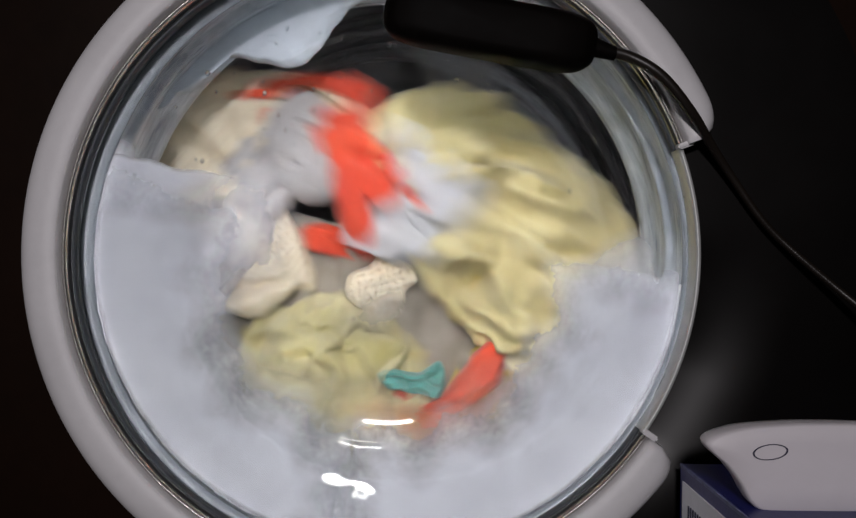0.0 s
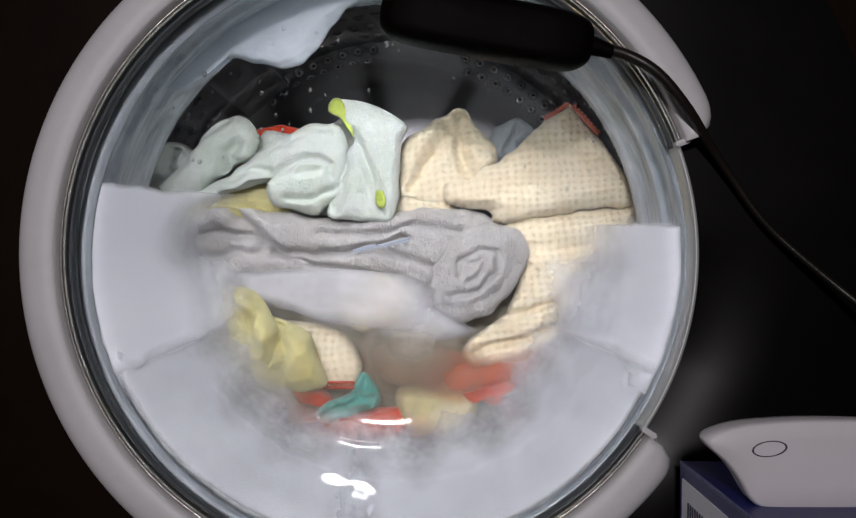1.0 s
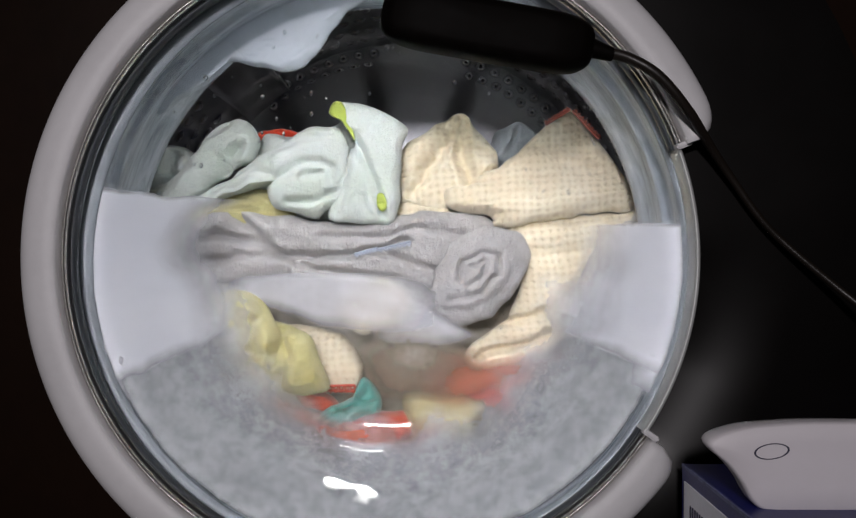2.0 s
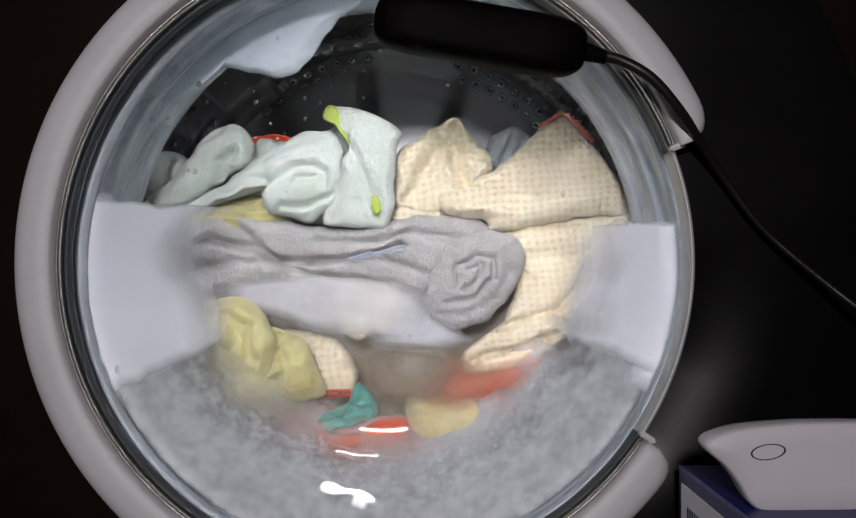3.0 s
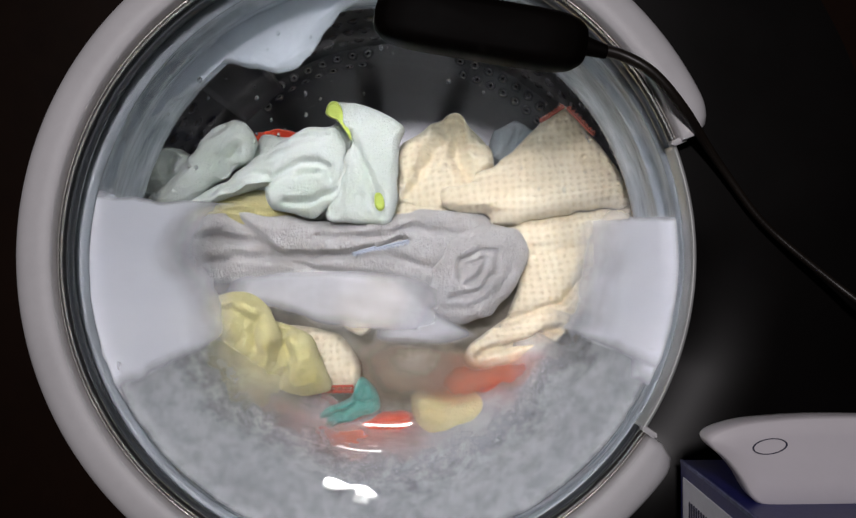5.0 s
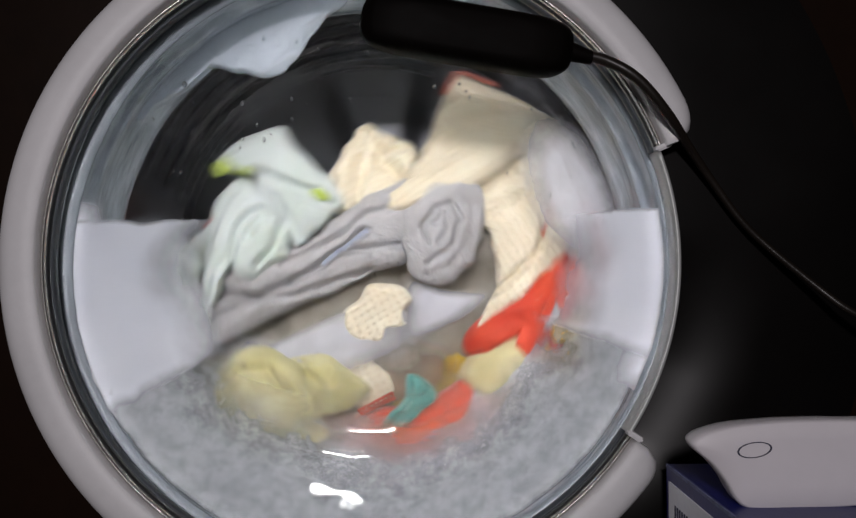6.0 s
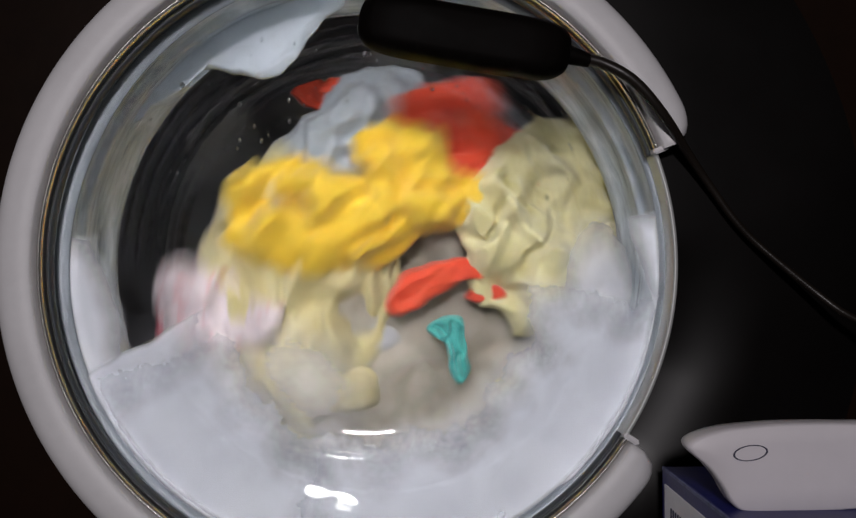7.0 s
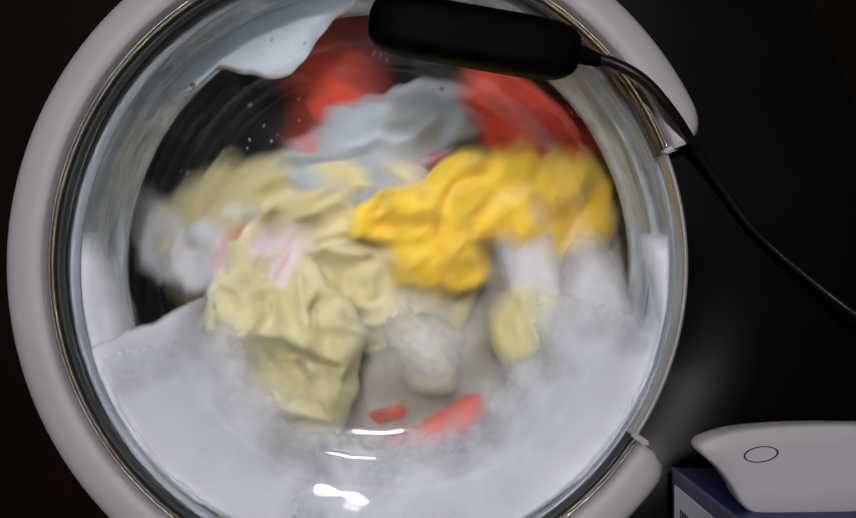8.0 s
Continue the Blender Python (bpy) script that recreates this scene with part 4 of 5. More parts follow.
straps = laundry("orange_top", "orange-red sleeveless top with looped straps, twisted", "clothing", [
    ([(-86, 33), (-71, 45), (-35, 56), (9, 58), (26, 54), (22, 40), (9, 43), (-26, 48), (-57, 39), (-75, 26)], 0.002, 0.009, 10, 0.03, 0.003, []),
    ([(9, 55), (26, 56), (24, 31), (18, 0), (0, -9), (-13, 13), (-18, 24), (4, 33)], -0.002, 0.012, 70, 0.03, 0.004, []),
    ([(-24, 18), (0, 22), (26, 13), (60, -13), (60, -31), (44, -49), (33, -44), (40, -75), (26, -84), (13, -71), (0, -40), (-13, -9)], -0.004, 0.014, 75, 0.035, 0.006, [([(18, -9), (40, -13), (55, -22)], 0.012, 0.006)]),
    ([(-60, 26), (-35, 26), (-24, 13), (-35, 0), (-53, 2)], 0.004, 0.012, 10, 0.03, 0.004, []),
], M_RED, 9)
pale_low = laundry("straw_towel", "pale straw coloured cloth blurred in cloudy water", "cloth", [
    ([(-25, 14), (-5, 25), (23, 23), (41, 9), (32, -14), (5, -20), (-20, -11)], 0.0, 0.016, 30, 0.05, 0.006, [])], M_STRAW, 10)
white_low = laundry("white_sock", "small white knitted sock under the orange top", "sock", [
    ([(-20, 0), (-4, 7), (16, 10), (27, 0), (16, -7), (-7, -10)], 0.0, 0.010, 10, 0.03, 0.003, [])], M_WHITEC, 11)
flat_strip("red_cuff", [(-41, -1), (-22, 4), (13, 13), (18, 12), (4, 4), (-22, -5), (-37, -7)], -0.012, M_RED, white_low, "orange-red knitted cuff")
small_back = laundry("pale_cloth", "pale blue-grey thin cloth with a coloured edge, crumpled", "cloth", [
    ([(-18, -12), (-12, 5), (2, 12), (18, 8), (25, -5), (14, -23), (-14, -23)], 0.0, 0.016, 60, 0.03, 0.006, [])], M_PALE, 12)
red_back = laundry("red_cloth", "dark red knitted cloth behind the mint towel", "cloth", [
    ([(-28, -12), (-20, -3), (-7, 2), (13, 0), (25, -11), (17, -19), (2, -17), (-9, -24), (-22, -22)], 0.0, 0.008, 20, 0.03, 0.005, [])], M_RED, 13, 0.6)

# the moulded water lobe of the seal, at its upper rim
seal_lobe = tagged(under(new("seal_lobe", lobes("seal_lobe", [([(-192, 106), (-162, 154), (-110, 214), (-55, 246), (-7, 234), (-15, 190), (-29, 175), (-43, 158), (-55, 143), (-70, 135), (-91, 138), (-118, 141), (-130, 125), (-142, 117), (-158, 108), (-173, 96), (-188, 92)], 0.075, 0.006, 60, 0.12, 0.0015, [])], M_SEAL, 23)), seal), "moulded grey rubber lobe")
x, z = -0.0042, 0.0004
seal_lobe.location = (x, 0, z)

# laundry that lies deeper in the drum until it tumbles forward
yellow = laundry("yellow_blanket", "large straw yellow terry blanket, deeply folded and wet", "blanket", [
    ([(-125, 27), (-98, 58), (-45, 76), (-9, 87), (45, 90), (98, 81), (125, 45), (134, -9), (121, -49), (81, -72), (27, -81), (-36, -72), (-63, -40), (-98, -27)], 0.0, 0.028, 30, 0.055, 0.021, [([(-98, 27), (-54, 36), (-18, 58)], 0.016, 0.008), ([(-54, 4), (-9, 4), (18, -27), (9, -63)], 0.020, 0.010), ([(36, 85), (31, 45), (45, 18)], 0.012, 0.008)]),
    ([(-134, 13), (-98, 36), (-63, 31), (-36, 4), (-45, -31), (-81, -49), (-116, -40), (-139, -18)], -0.012, 0.024, 60, 0.05, 0.012, []),
], M_STRAW, 14, 1.0)
straw = laundry("straw_towel", "large pale straw terry towel with swirling folds", "towel", [
    ([(-94, -22), (-81, 22), (-58, 58), (-22, 72), (36, 63), (81, 22), (94, -13), (72, -49), (27, -67), (-18, -63), (-63, -49)], 0.0, 0.028, 70, 0.05, 0.020, [([(-72, 4), (-36, 22), (18, 22), (54, -4)], 0.012, 0.008), ([(-18, -40), (0, -13), (36, -4)], 0.012, 0.007)])], M_OLIVE, 15, 1.0)
golden = laundry("golden_shirt", "golden yellow cotton shirt twisted into a bundle", "clothing", [
    ([(-98, 9), (-89, 31), (-49, 47), (-22, 36), (22, 27), (58, -4), (40, -36), (-13, -47), (-58, -44), (-93, -27)], 0.0, 0.024, 15, 0.05, 0.010, [([(-58, 13), (-40, 7), (-31, 0)], 0.014, 0.004)]),
    ([(7, 40), (13, 67), (40, 75), (67, 62), (80, 31), (111, 20), (102, -4), (67, -18), (31, -4)], -0.010, 0.024, 40, 0.04, 0.009, [([(18, 22), (49, 18), (93, 18)], 0.012, 0.005)])], M_GOLD, 16, 1.0)
redtwo = laundry("red_shirt", "bright orange-red shirt folded over itself", "clothing", [
    ([(-56, 23), (-41, 45), (5, 50), (32, 23), (50, -14), (45, -54), (14, -59), (-18, -27)], 0.0, 0.022, 50, 0.05, 0.008, [([(-36, 23), (0, 18), (36, -18)], 0.008, 0.006)])], M_RED, 17, 1.0)
whitebig = laundry("white_sock", "white terry sock, folded double", "sock", [
    ([(-48, 35), (-30, 50), (13, 57), (39, 43), (41, 0), (30, -30), (4, -52), (-9, -54), (-17, -26), (-22, 4)], 0.0, 0.022, 70, 0.04, 0.006, [([(-13, -35), (0, -17), (13, -13)], 0.008, 0.005)])], M_WHITEC, 18, 1.0)
pink = laundry("pink_print_top", "white knitted top with a pink-red print, crumpled", "clothing", [
    ([(-40, 13), (-22, 40), (13, 53), (44, 40), (49, 4), (31, -22), (22, -53), (-4, -49), (-18, -22)], 0.0, 0.022, 50, 0.04, 0.008, [])], M_PINK, 19, 1.0)
paletwo = laundry("pale_cloth", "pale blue-grey terry cloth in loose folds", "cloth", [
    ([(-91, -18), (-73, 14), (-27, 41), (27, 55), (73, 41), (82, 9), (36, -9), (18, -50), (-18, -59), (-73, -41)], 0.0, 0.022, 30, 0.05, 0.012, [])], M_PALE, 20, 1.0)

# cloudy water between the cloths
V_BAND = veil("milky_foam", "milky white foam floating between the cloths", [(-58, 7), (-20, 13), (30, 15), (80, 13), (120, 6), (142, -10), (135, -32), (108, -41), (70, -39), (30, -35), (0, -24), (-32, -15), (-62, -7)], (0, 0, 0), M_FOAM, 0.01, 0.5, 0.74)
V_SIDE = veil("milky_foam", "milky white foam under the rolled towel end", [(-40, -11), (-30, 6), (-25, 21), (-9, 30), (13, 11), (34, -2), (47, -12), (21, -20), (-13, -20), (-34, -17)], (0, 0, 0), M_FOAM, 0.01, 0.55, 0.95)
V_CORE = veil("milky_foam", "cloudy soap water in the middle of the drum", [(-60, 4), (-26, 26), (17, 21), (43, 4), (39, -17), (13, -30), (-26, -21)], (0, 0, 0), M_MILK, 0.01, 0.9, 0.6)
V_LOW = veil("milky_foam", "cloudy soap water over the lower laundry", [(-149, 38), (-120, 55), (-68, 38), (-17, 28), (51, 38), (120, 38), (141, 4), (94, -38), (9, -51), (-77, -43), (-132, -13)], (0, 0, 0), M_MILK, 0.006, 0.6, 0.22)
V_YELLOW = veil("tinted_water", "cloudy yellowish water round the lemon cloth", [(-50, 33), (-25, 50), (4, 33), (46, 8), (62, -17), (40, -40), (0, -58), (-38, -44), (-54, -6)], (0, 0, 0), M_PALEYELLOW, 0.006, 0.9, 0.72)
V_MURK = veil("murky_water", "brownish murky water in the middle of the drum", [(-48, 11), (-22, 24), (22, 23), (57, 11), (65, -11), (39, -28), (4, -30), (-30, -22)], (0, 0, 0), M_MURK, 0.006, 0.6, 0.95)
V_DYE = veil("dyed_water", "water tinted orange beside the red laundry", [(-43, 4), (-17, 22), (17, 17), (61, 26), (87, 22), (70, 0), (26, -13), (-9, -24), (-35, -17)], (0, 0, 0), M_DYE, 0.006, 0.8, 0.75)
V_DYE_LOW = veil("dyed_water", "water tinted orange round the red laundry", [(-68, 30), (-34, 25), (8, 8), (68, 13), (76, -8), (42, -25), (-8, -25), (-51, -8)], (0, 0, 0), M_DYE, 0.006, 0.9, 0.6)
V_SPRAY = veil("milky_foam", "white foam flung up beside the laundry", [(-37, 37), (-17, 66), (8, 50), (29, 8), (33, -42), (4, -62), (-25, -37), (-37, 0)], (0, 0, 0), M_FOAM, 0.01, 0.6, 0.85)
V_MIST = veil("milky_foam", "thin grey-white froth thrown across the laundry", [(-39, 8), (-29, 46), (0, 62), (29, 42), (42, 0), (29, -42), (-4, -58), (-31, -33)], (0, 0, 0), M_FOAM, 0.012, 0.9, 0.55)
for ob, (x, z) in ((V_BAND, (-0.0743, -0.0376)), (V_SIDE, (0.0245, -0.0505)), (V_CORE, (0.0202, -0.0784)), (V_LOW, (-0.0139, -0.1121)), (V_YELLOW, (-0.1165, -0.0883)), (V_MURK, (0.0157, -0.0858)), (V_DYE, (0.0635, -0.0967)), (V_DYE_LOW, (-0.0392, -0.1371))):
    ob.location = (x, {V_LOW: 0.112, V_YELLOW: 0.094, V_MURK: 0.130, V_DYE: 0.127, V_DYE_LOW: 0.086}.get(ob, 0.124), z)


# ---- what moves, and when ----
def key(thing, rows):
    """Rows: seconds, x, y, z, clockwise turn in degrees, and where given the swing of the farther side."""
    walk(thing, [(t, pose(x, y, z, 0, turn, swing[0] if swing else 0)) for t, x, y, z, turn, *swing in rows])


def motions():
    key(mint, [(0, -0.216, 0.24, -0.071, -150), (0.2, -0.187, 0.19, 0.015, -90), (0.3, -0.155, 0.16, 0.061, -50), (0.4, -0.112, 0.15, 0.097, -15), (0.5, -0.085, 0.15, 0.082, -4), (0.6, -0.087, 0.15, 0.074, 0), (1, -0.088, 0.15, 0.070, 0), (3.5, -0.088, 0.15, 0.071, 0), (5.7, -0.086, 0.15, 0.070, 0), (5.85, -0.099, 0.15, 0.054, -20), (6, -0.115, 0.15, 0.012, -48), (6.2, -0.151, 0.17, -0.035, -80), (6.4, -0.136, 0.23, -0.106, -120), (7, 0.003, 0.29, -0.115, -190), (8, -0.006, 0.29, -0.116, -250)])
    key(cream, [(0, -0.131, 0.15, 0.059, -130), (0.1, -0.100, 0.15, 0.078, -95), (0.2, -0.037, 0.15, 0.088, -60), (0.3, 0.036, 0.15, 0.063, -30), (0.4, 0.072, 0.15, 0.045, -12), (0.5, 0.097, 0.15, 0.035, -4), (0.6, 0.104, 0.15, 0.033, 0), (1, 0.105, 0.15, 0.032, 0), (3.5, 0.105, 0.15, 0.030, 0), (5.7, 0.106, 0.15, 0.032, -2), (5.85, 0.088, 0.15, 0.040, -14), (6, 0.074, 0.15, 0.056, -26), (6.2, 0.006, 0.15, 0.051, -60), (6.3, -0.039, 0.15, 0.029, -85), (6.4, -0.096, 0.15, 0.007, -110), (6.5, -0.138, 0.155, -0.058, -135), (6.7, -0.103, 0.22, -0.115, -180), (7, 0.057, 0.27, -0.081, -230), (7.2, 0.146, 0.25, 0.028, -270), (7.4, 0.063, 0.18, 0.138, -320), (7.5, -0.039, 0.155, 0.097, -340), (7.6, -0.144, 0.16, 0.024, -370), (7.7, -0.178, 0.2, -0.036, -400), (8, -0.033, 0.29, -0.116, -470)])
    key(grey, [(0, -0.130, 0.15, 0.005, -60), (0.2, -0.089, 0.148, 0.011, -25), (0.4, -0.053, 0.148, 0.012, -6), (0.5, -0.039, 0.15, 0.013, 0), (0.6, -0.030, 0.15, 0.004, 0), (1, -0.029, 0.15, -0.001, 0), (3.5, -0.029, 0.15, -0.001, 0), (5.7, -0.027, 0.15, 0.000, 0), (5.85, -0.033, 0.15, 0.000, -10), (6, -0.039, 0.15, -0.004, -25), (6.2, -0.053, 0.152, -0.030, -48), (6.4, -0.086, 0.17, -0.071, -75), (6.6, -0.037, 0.24, -0.128, -120), (7, 0.108, 0.26, -0.080, -200), (7.2, 0.156, 0.22, -0.017, -235), (7.4, 0.112, 0.16, 0.030, -265), (7.5, 0.016, 0.14, 0.028, -340), (7.6, -0.061, 0.15, -0.038, -360), (7.75, -0.049, 0.2, -0.113, -400), (8, 0.048, 0.28, -0.114, -460)])
    key(lemon, [(0, -0.070, 0.15, -0.101, -50), (0.2, -0.115, 0.148, -0.065, -25), (0.4, -0.131, 0.125, -0.054, -8), (0.6, -0.122, 0.118, -0.060, 0), (3.5, -0.120, 0.118, -0.061, 0), (5.7, -0.117, 0.118, -0.060, 0), (5.85, -0.111, 0.12, -0.074, -10), (6, -0.088, 0.122, -0.099, -30), (6.3, -0.031, 0.16, -0.129, -60), (6.5, 0.064, 0.16, -0.138, -100), (6.8, 0.128, 0.18, -0.096, -160), (7.2, 0.081, 0.2, -0.122, -220), (7.5, 0.130, 0.138, -0.029, -290), (7.75, 0.095, 0.2, 0.026, -350), (8, 0.120, 0.122, -0.052, -400)])
    key(lemon_back, [(0, -0.073, 0.17, -0.136, -80), (0.2, -0.155, 0.2, -0.046, -40), (0.4, -0.146, 0.16, 0.061, -10), (0.5, -0.144, 0.155, 0.066, -4), (0.6, -0.132, 0.155, 0.043, 0), (3.5, -0.129, 0.155, 0.040, 0), (5.7, -0.126, 0.155, 0.041, 0), (6, -0.138, 0.19, -0.036, -50), (6.5, -0.103, 0.27, -0.111, -120), (8, -0.111, 0.28, -0.114, -180)])
    key(strip, [(0, -0.037, 0.175, -0.067, -10), (0.2, -0.043, 0.15, -0.060, -6), (0.5, -0.060, 0.15, -0.064, -4), (1, -0.046, 0.15, -0.077, 0), (3.5, -0.047, 0.15, -0.077, 0), (5.7, -0.045, 0.15, -0.077, 0), (5.85, -0.033, 0.15, -0.080, -10), (6, -0.013, 0.155, -0.089, -25), (6.2, -0.013, 0.175, -0.097, -35), (6.5, -0.030, 0.195, -0.105, -45), (6.8, -0.004, 0.24, -0.122, -90), (8, -0.037, 0.28, -0.125, -150)])
    key(teal, [(0, 0.020, 0.14, -0.098, 30), (0.2, -0.006, 0.14, -0.102, 20), (0.4, -0.041, 0.14, -0.109, 5), (0.5, -0.045, 0.14, -0.109, 0), (1, -0.032, 0.14, -0.116, 0), (3.5, -0.033, 0.14, -0.118, 0), (5.7, -0.031, 0.14, -0.117, 0), (5.85, -0.006, 0.14, -0.117, -12), (6, 0.025, 0.14, -0.113, -22), (6.2, 0.039, 0.138, -0.104, -12), (6.5, 0.046, 0.116, -0.084, 4), (6.8, 0.062, 0.116, -0.065, -38), (7, 0.062, 0.116, -0.064, -78), (7.2, 0.060, 0.12, -0.053, -130), (7.4, -0.009, 0.14, -0.071, -190), (7.5, -0.004, 0.19, -0.102, -220), (7.6, -0.000, 0.2, -0.113, -250), (8, 0.047, 0.24, -0.129, -300)])
    key(red_low, [(0, 0.060, 0.145, -0.102, -40), (0.2, 0.012, 0.145, -0.129, -15), (0.4, -0.028, 0.145, -0.134, 0), (0.5, -0.041, 0.145, -0.136, 0), (1, -0.028, 0.145, -0.138, 0), (3.5, -0.025, 0.145, -0.139, 0), (5.7, -0.022, 0.145, -0.137, 0), (5.85, 0.007, 0.145, -0.134, -15), (6, 0.043, 0.145, -0.126, -30), (6.2, 0.085, 0.145, -0.112, -60), (6.5, 0.094, 0.122, -0.072, -105), (6.65, 0.122, 0.142, -0.047, -130), (6.8, 0.100, 0.142, -0.008, -160), (7, 0.052, 0.14, -0.016, -200), (7.2, 0.002, 0.142, -0.025, -240), (7.4, -0.040, 0.15, -0.080, -290), (7.5, 0.020, 0.148, -0.036, -310), (7.6, 0.010, 0.2, -0.085, -330), (8, 0.045, 0.165, -0.133, -380)])
    key(straps, [(0, -0.046, 0.14, 0.086, 5), (0.1, 0.039, 0.14, 0.044, 35), (0.2, 0.108, 0.15, -0.003, 60), (0.3, 0.109, 0.155, -0.048, 80), (0.4, 0.122, 0.16, -0.080, 100), (0.5, 0.127, 0.19, -0.102, 106, 40), (0.6, 0.133, 0.205, -0.102, 106, 45), (3.5, 0.135, 0.205, -0.105, 106, 45), (5.7, 0.137, 0.205, -0.105, 106, 45), (5.85, 0.145, 0.17, -0.065, 95, 30), (6, 0.144, 0.15, -0.018, 74), (6.2, 0.120, 0.14, 0.041, 30), (6.35, 0.051, 0.14, 0.037, 14), (6.5, -0.037, 0.14, -0.006, 0), (6.6, -0.081, 0.14, -0.050, -40), (6.8, -0.037, 0.15, -0.105, -90), (7, 0.035, 0.22, -0.135, -160), (7.3, 0.155, 0.25, -0.038, -240), (7.5, 0.071, 0.18, 0.105, -310), (7.6, -0.011, 0.14, 0.019, -355), (7.7, -0.087, 0.145, -0.056, -385), (7.8, 0.028, 0.22, -0.106, -430), (7.9, 0.126, 0.22, 0.032, -480), (8, -0.028, 0.16, 0.138, -530)])
    key(pale_low, [(0, -0.034, 0.155, -0.124, 40), (0.3, 0.021, 0.155, -0.140, 10), (0.6, 0.030, 0.15, -0.128, 0), (3.5, 0.042, 0.147, -0.128, 0), (5.7, 0.045, 0.147, -0.127, 0), (6, 0.097, 0.15, -0.089, -40), (6.2, 0.122, 0.15, -0.075, -70), (6.5, 0.059, 0.15, -0.145, -110), (7, -0.020, 0.17, -0.099, -180), (7.5, 0.096, 0.2, -0.118, -240), (7.75, 0.060, 0.19, -0.110, -270), (8, 0.030, 0.152, -0.072, -300)])
    key(white_low, [(0, 0.017, 0.13, 0.038, 60), (0.2, 0.082, 0.15, -0.067, 40), (0.5, 0.097, 0.15, -0.111, 0), (3.5, 0.105, 0.15, -0.100, 0), (5.7, 0.108, 0.15, -0.100, 0), (6, 0.143, 0.145, -0.040, -40), (6.2, 0.145, 0.15, 0.010, -70), (6.4, 0.098, 0.17, 0.029, -110), (6.8, -0.057, 0.2, -0.040, -180), (8, -0.006, 0.29, -0.116, -260)])
    key(small_back, [(0, 0.087, 0.24, -0.014, -30), (0.5, 0.099, 0.2, 0.083, -10), (0.7, 0.096, 0.17, 0.102, 0), (3.5, 0.098, 0.17, 0.100, 0), (5.7, 0.100, 0.17, 0.101, 0), (6, 0.042, 0.21, 0.089, -40), (6.3, -0.046, 0.18, 0.149, -80), (6.5, -0.182, 0.17, 0.026, -120), (6.7, -0.142, 0.22, -0.080, -170), (8, -0.059, 0.29, -0.116, -230)])
    key(red_back, [(0, -0.047, 0.16, 0.021, 30), (0.2, -0.112, 0.17, 0.062, 0), (0.4, -0.083, 0.125, 0.091, 0), (0.5, -0.033, 0.12, 0.074, -20), (0.6, -0.055, 0.16, 0.094, 10), (0.8, -0.100, 0.18, 0.107, 0), (3.5, -0.102, 0.18, 0.107, 0), (5.7, -0.098, 0.18, 0.108, 0), (6, -0.149, 0.2, 0.030, -40), (6.5, -0.113, 0.27, -0.085, -100), (7, -0.045, 0.19, 0.135, -170), (7.3, -0.121, 0.22, -0.066, -220), (7.6, 0.100, 0.25, -0.059, -280), (8, -0.037, 0.16, 0.145, -340)])
    key(yellow, [(0, 0.093, 0.15, 0.019, 50), (0.1, 0.127, 0.16, 0.001, 80), (0.2, 0.100, 0.2, -0.042, 110), (0.4, 0.018, 0.29, -0.091, 130), (0.6, -0.004, 0.3, -0.082, 130), (3.5, -0.004, 0.3, -0.082, 130), (5.8, 0.007, 0.3, -0.076, 130), (6, 0.134, 0.28, -0.042, 90), (6.2, 0.177, 0.25, 0.053, 60), (6.35, 0.114, 0.19, 0.092, 30), (6.5, 0.069, 0.15, 0.067, 0), (6.6, 0.002, 0.15, 0.052, -15), (6.8, -0.056, 0.155, 0.025, -40), (7, -0.066, 0.17, -0.035, -70), (7.2, -0.038, 0.24, -0.119, -110), (7.45, 0.154, 0.26, -0.059, -170), (7.6, 0.092, 0.16, 0.070, -225), (7.7, 0.028, 0.15, 0.065, -260), (7.8, -0.030, 0.15, 0.029, -285), (7.9, -0.037, 0.165, 0.025, -310), (8, -0.051, 0.168, 0.009, -352)])
    key(straw, [(0, -0.045, 0.17, -0.108, 20), (0.2, -0.053, 0.25, -0.109, 60), (0.6, -0.037, 0.31, -0.094, 80), (3.5, -0.038, 0.31, -0.094, 80), (5.8, -0.027, 0.31, -0.088, 80), (6.3, 0.002, 0.25, -0.131, 40), (6.6, 0.075, 0.17, -0.127, 10), (6.8, 0.143, 0.16, -0.053, -30), (7, 0.146, 0.142, 0.040, -60), (7.1, 0.123, 0.145, 0.044, -75), (7.2, 0.080, 0.15, 0.051, -95), (7.3, 0.004, 0.15, 0.047, -130), (7.4, -0.050, 0.15, -0.003, -165), (7.5, -0.100, 0.15, -0.054, -190), (7.7, -0.065, 0.18, -0.100, -230), (7.9, -0.087, 0.14, -0.069, -275), (8, -0.085, 0.128, -0.078, -272)])
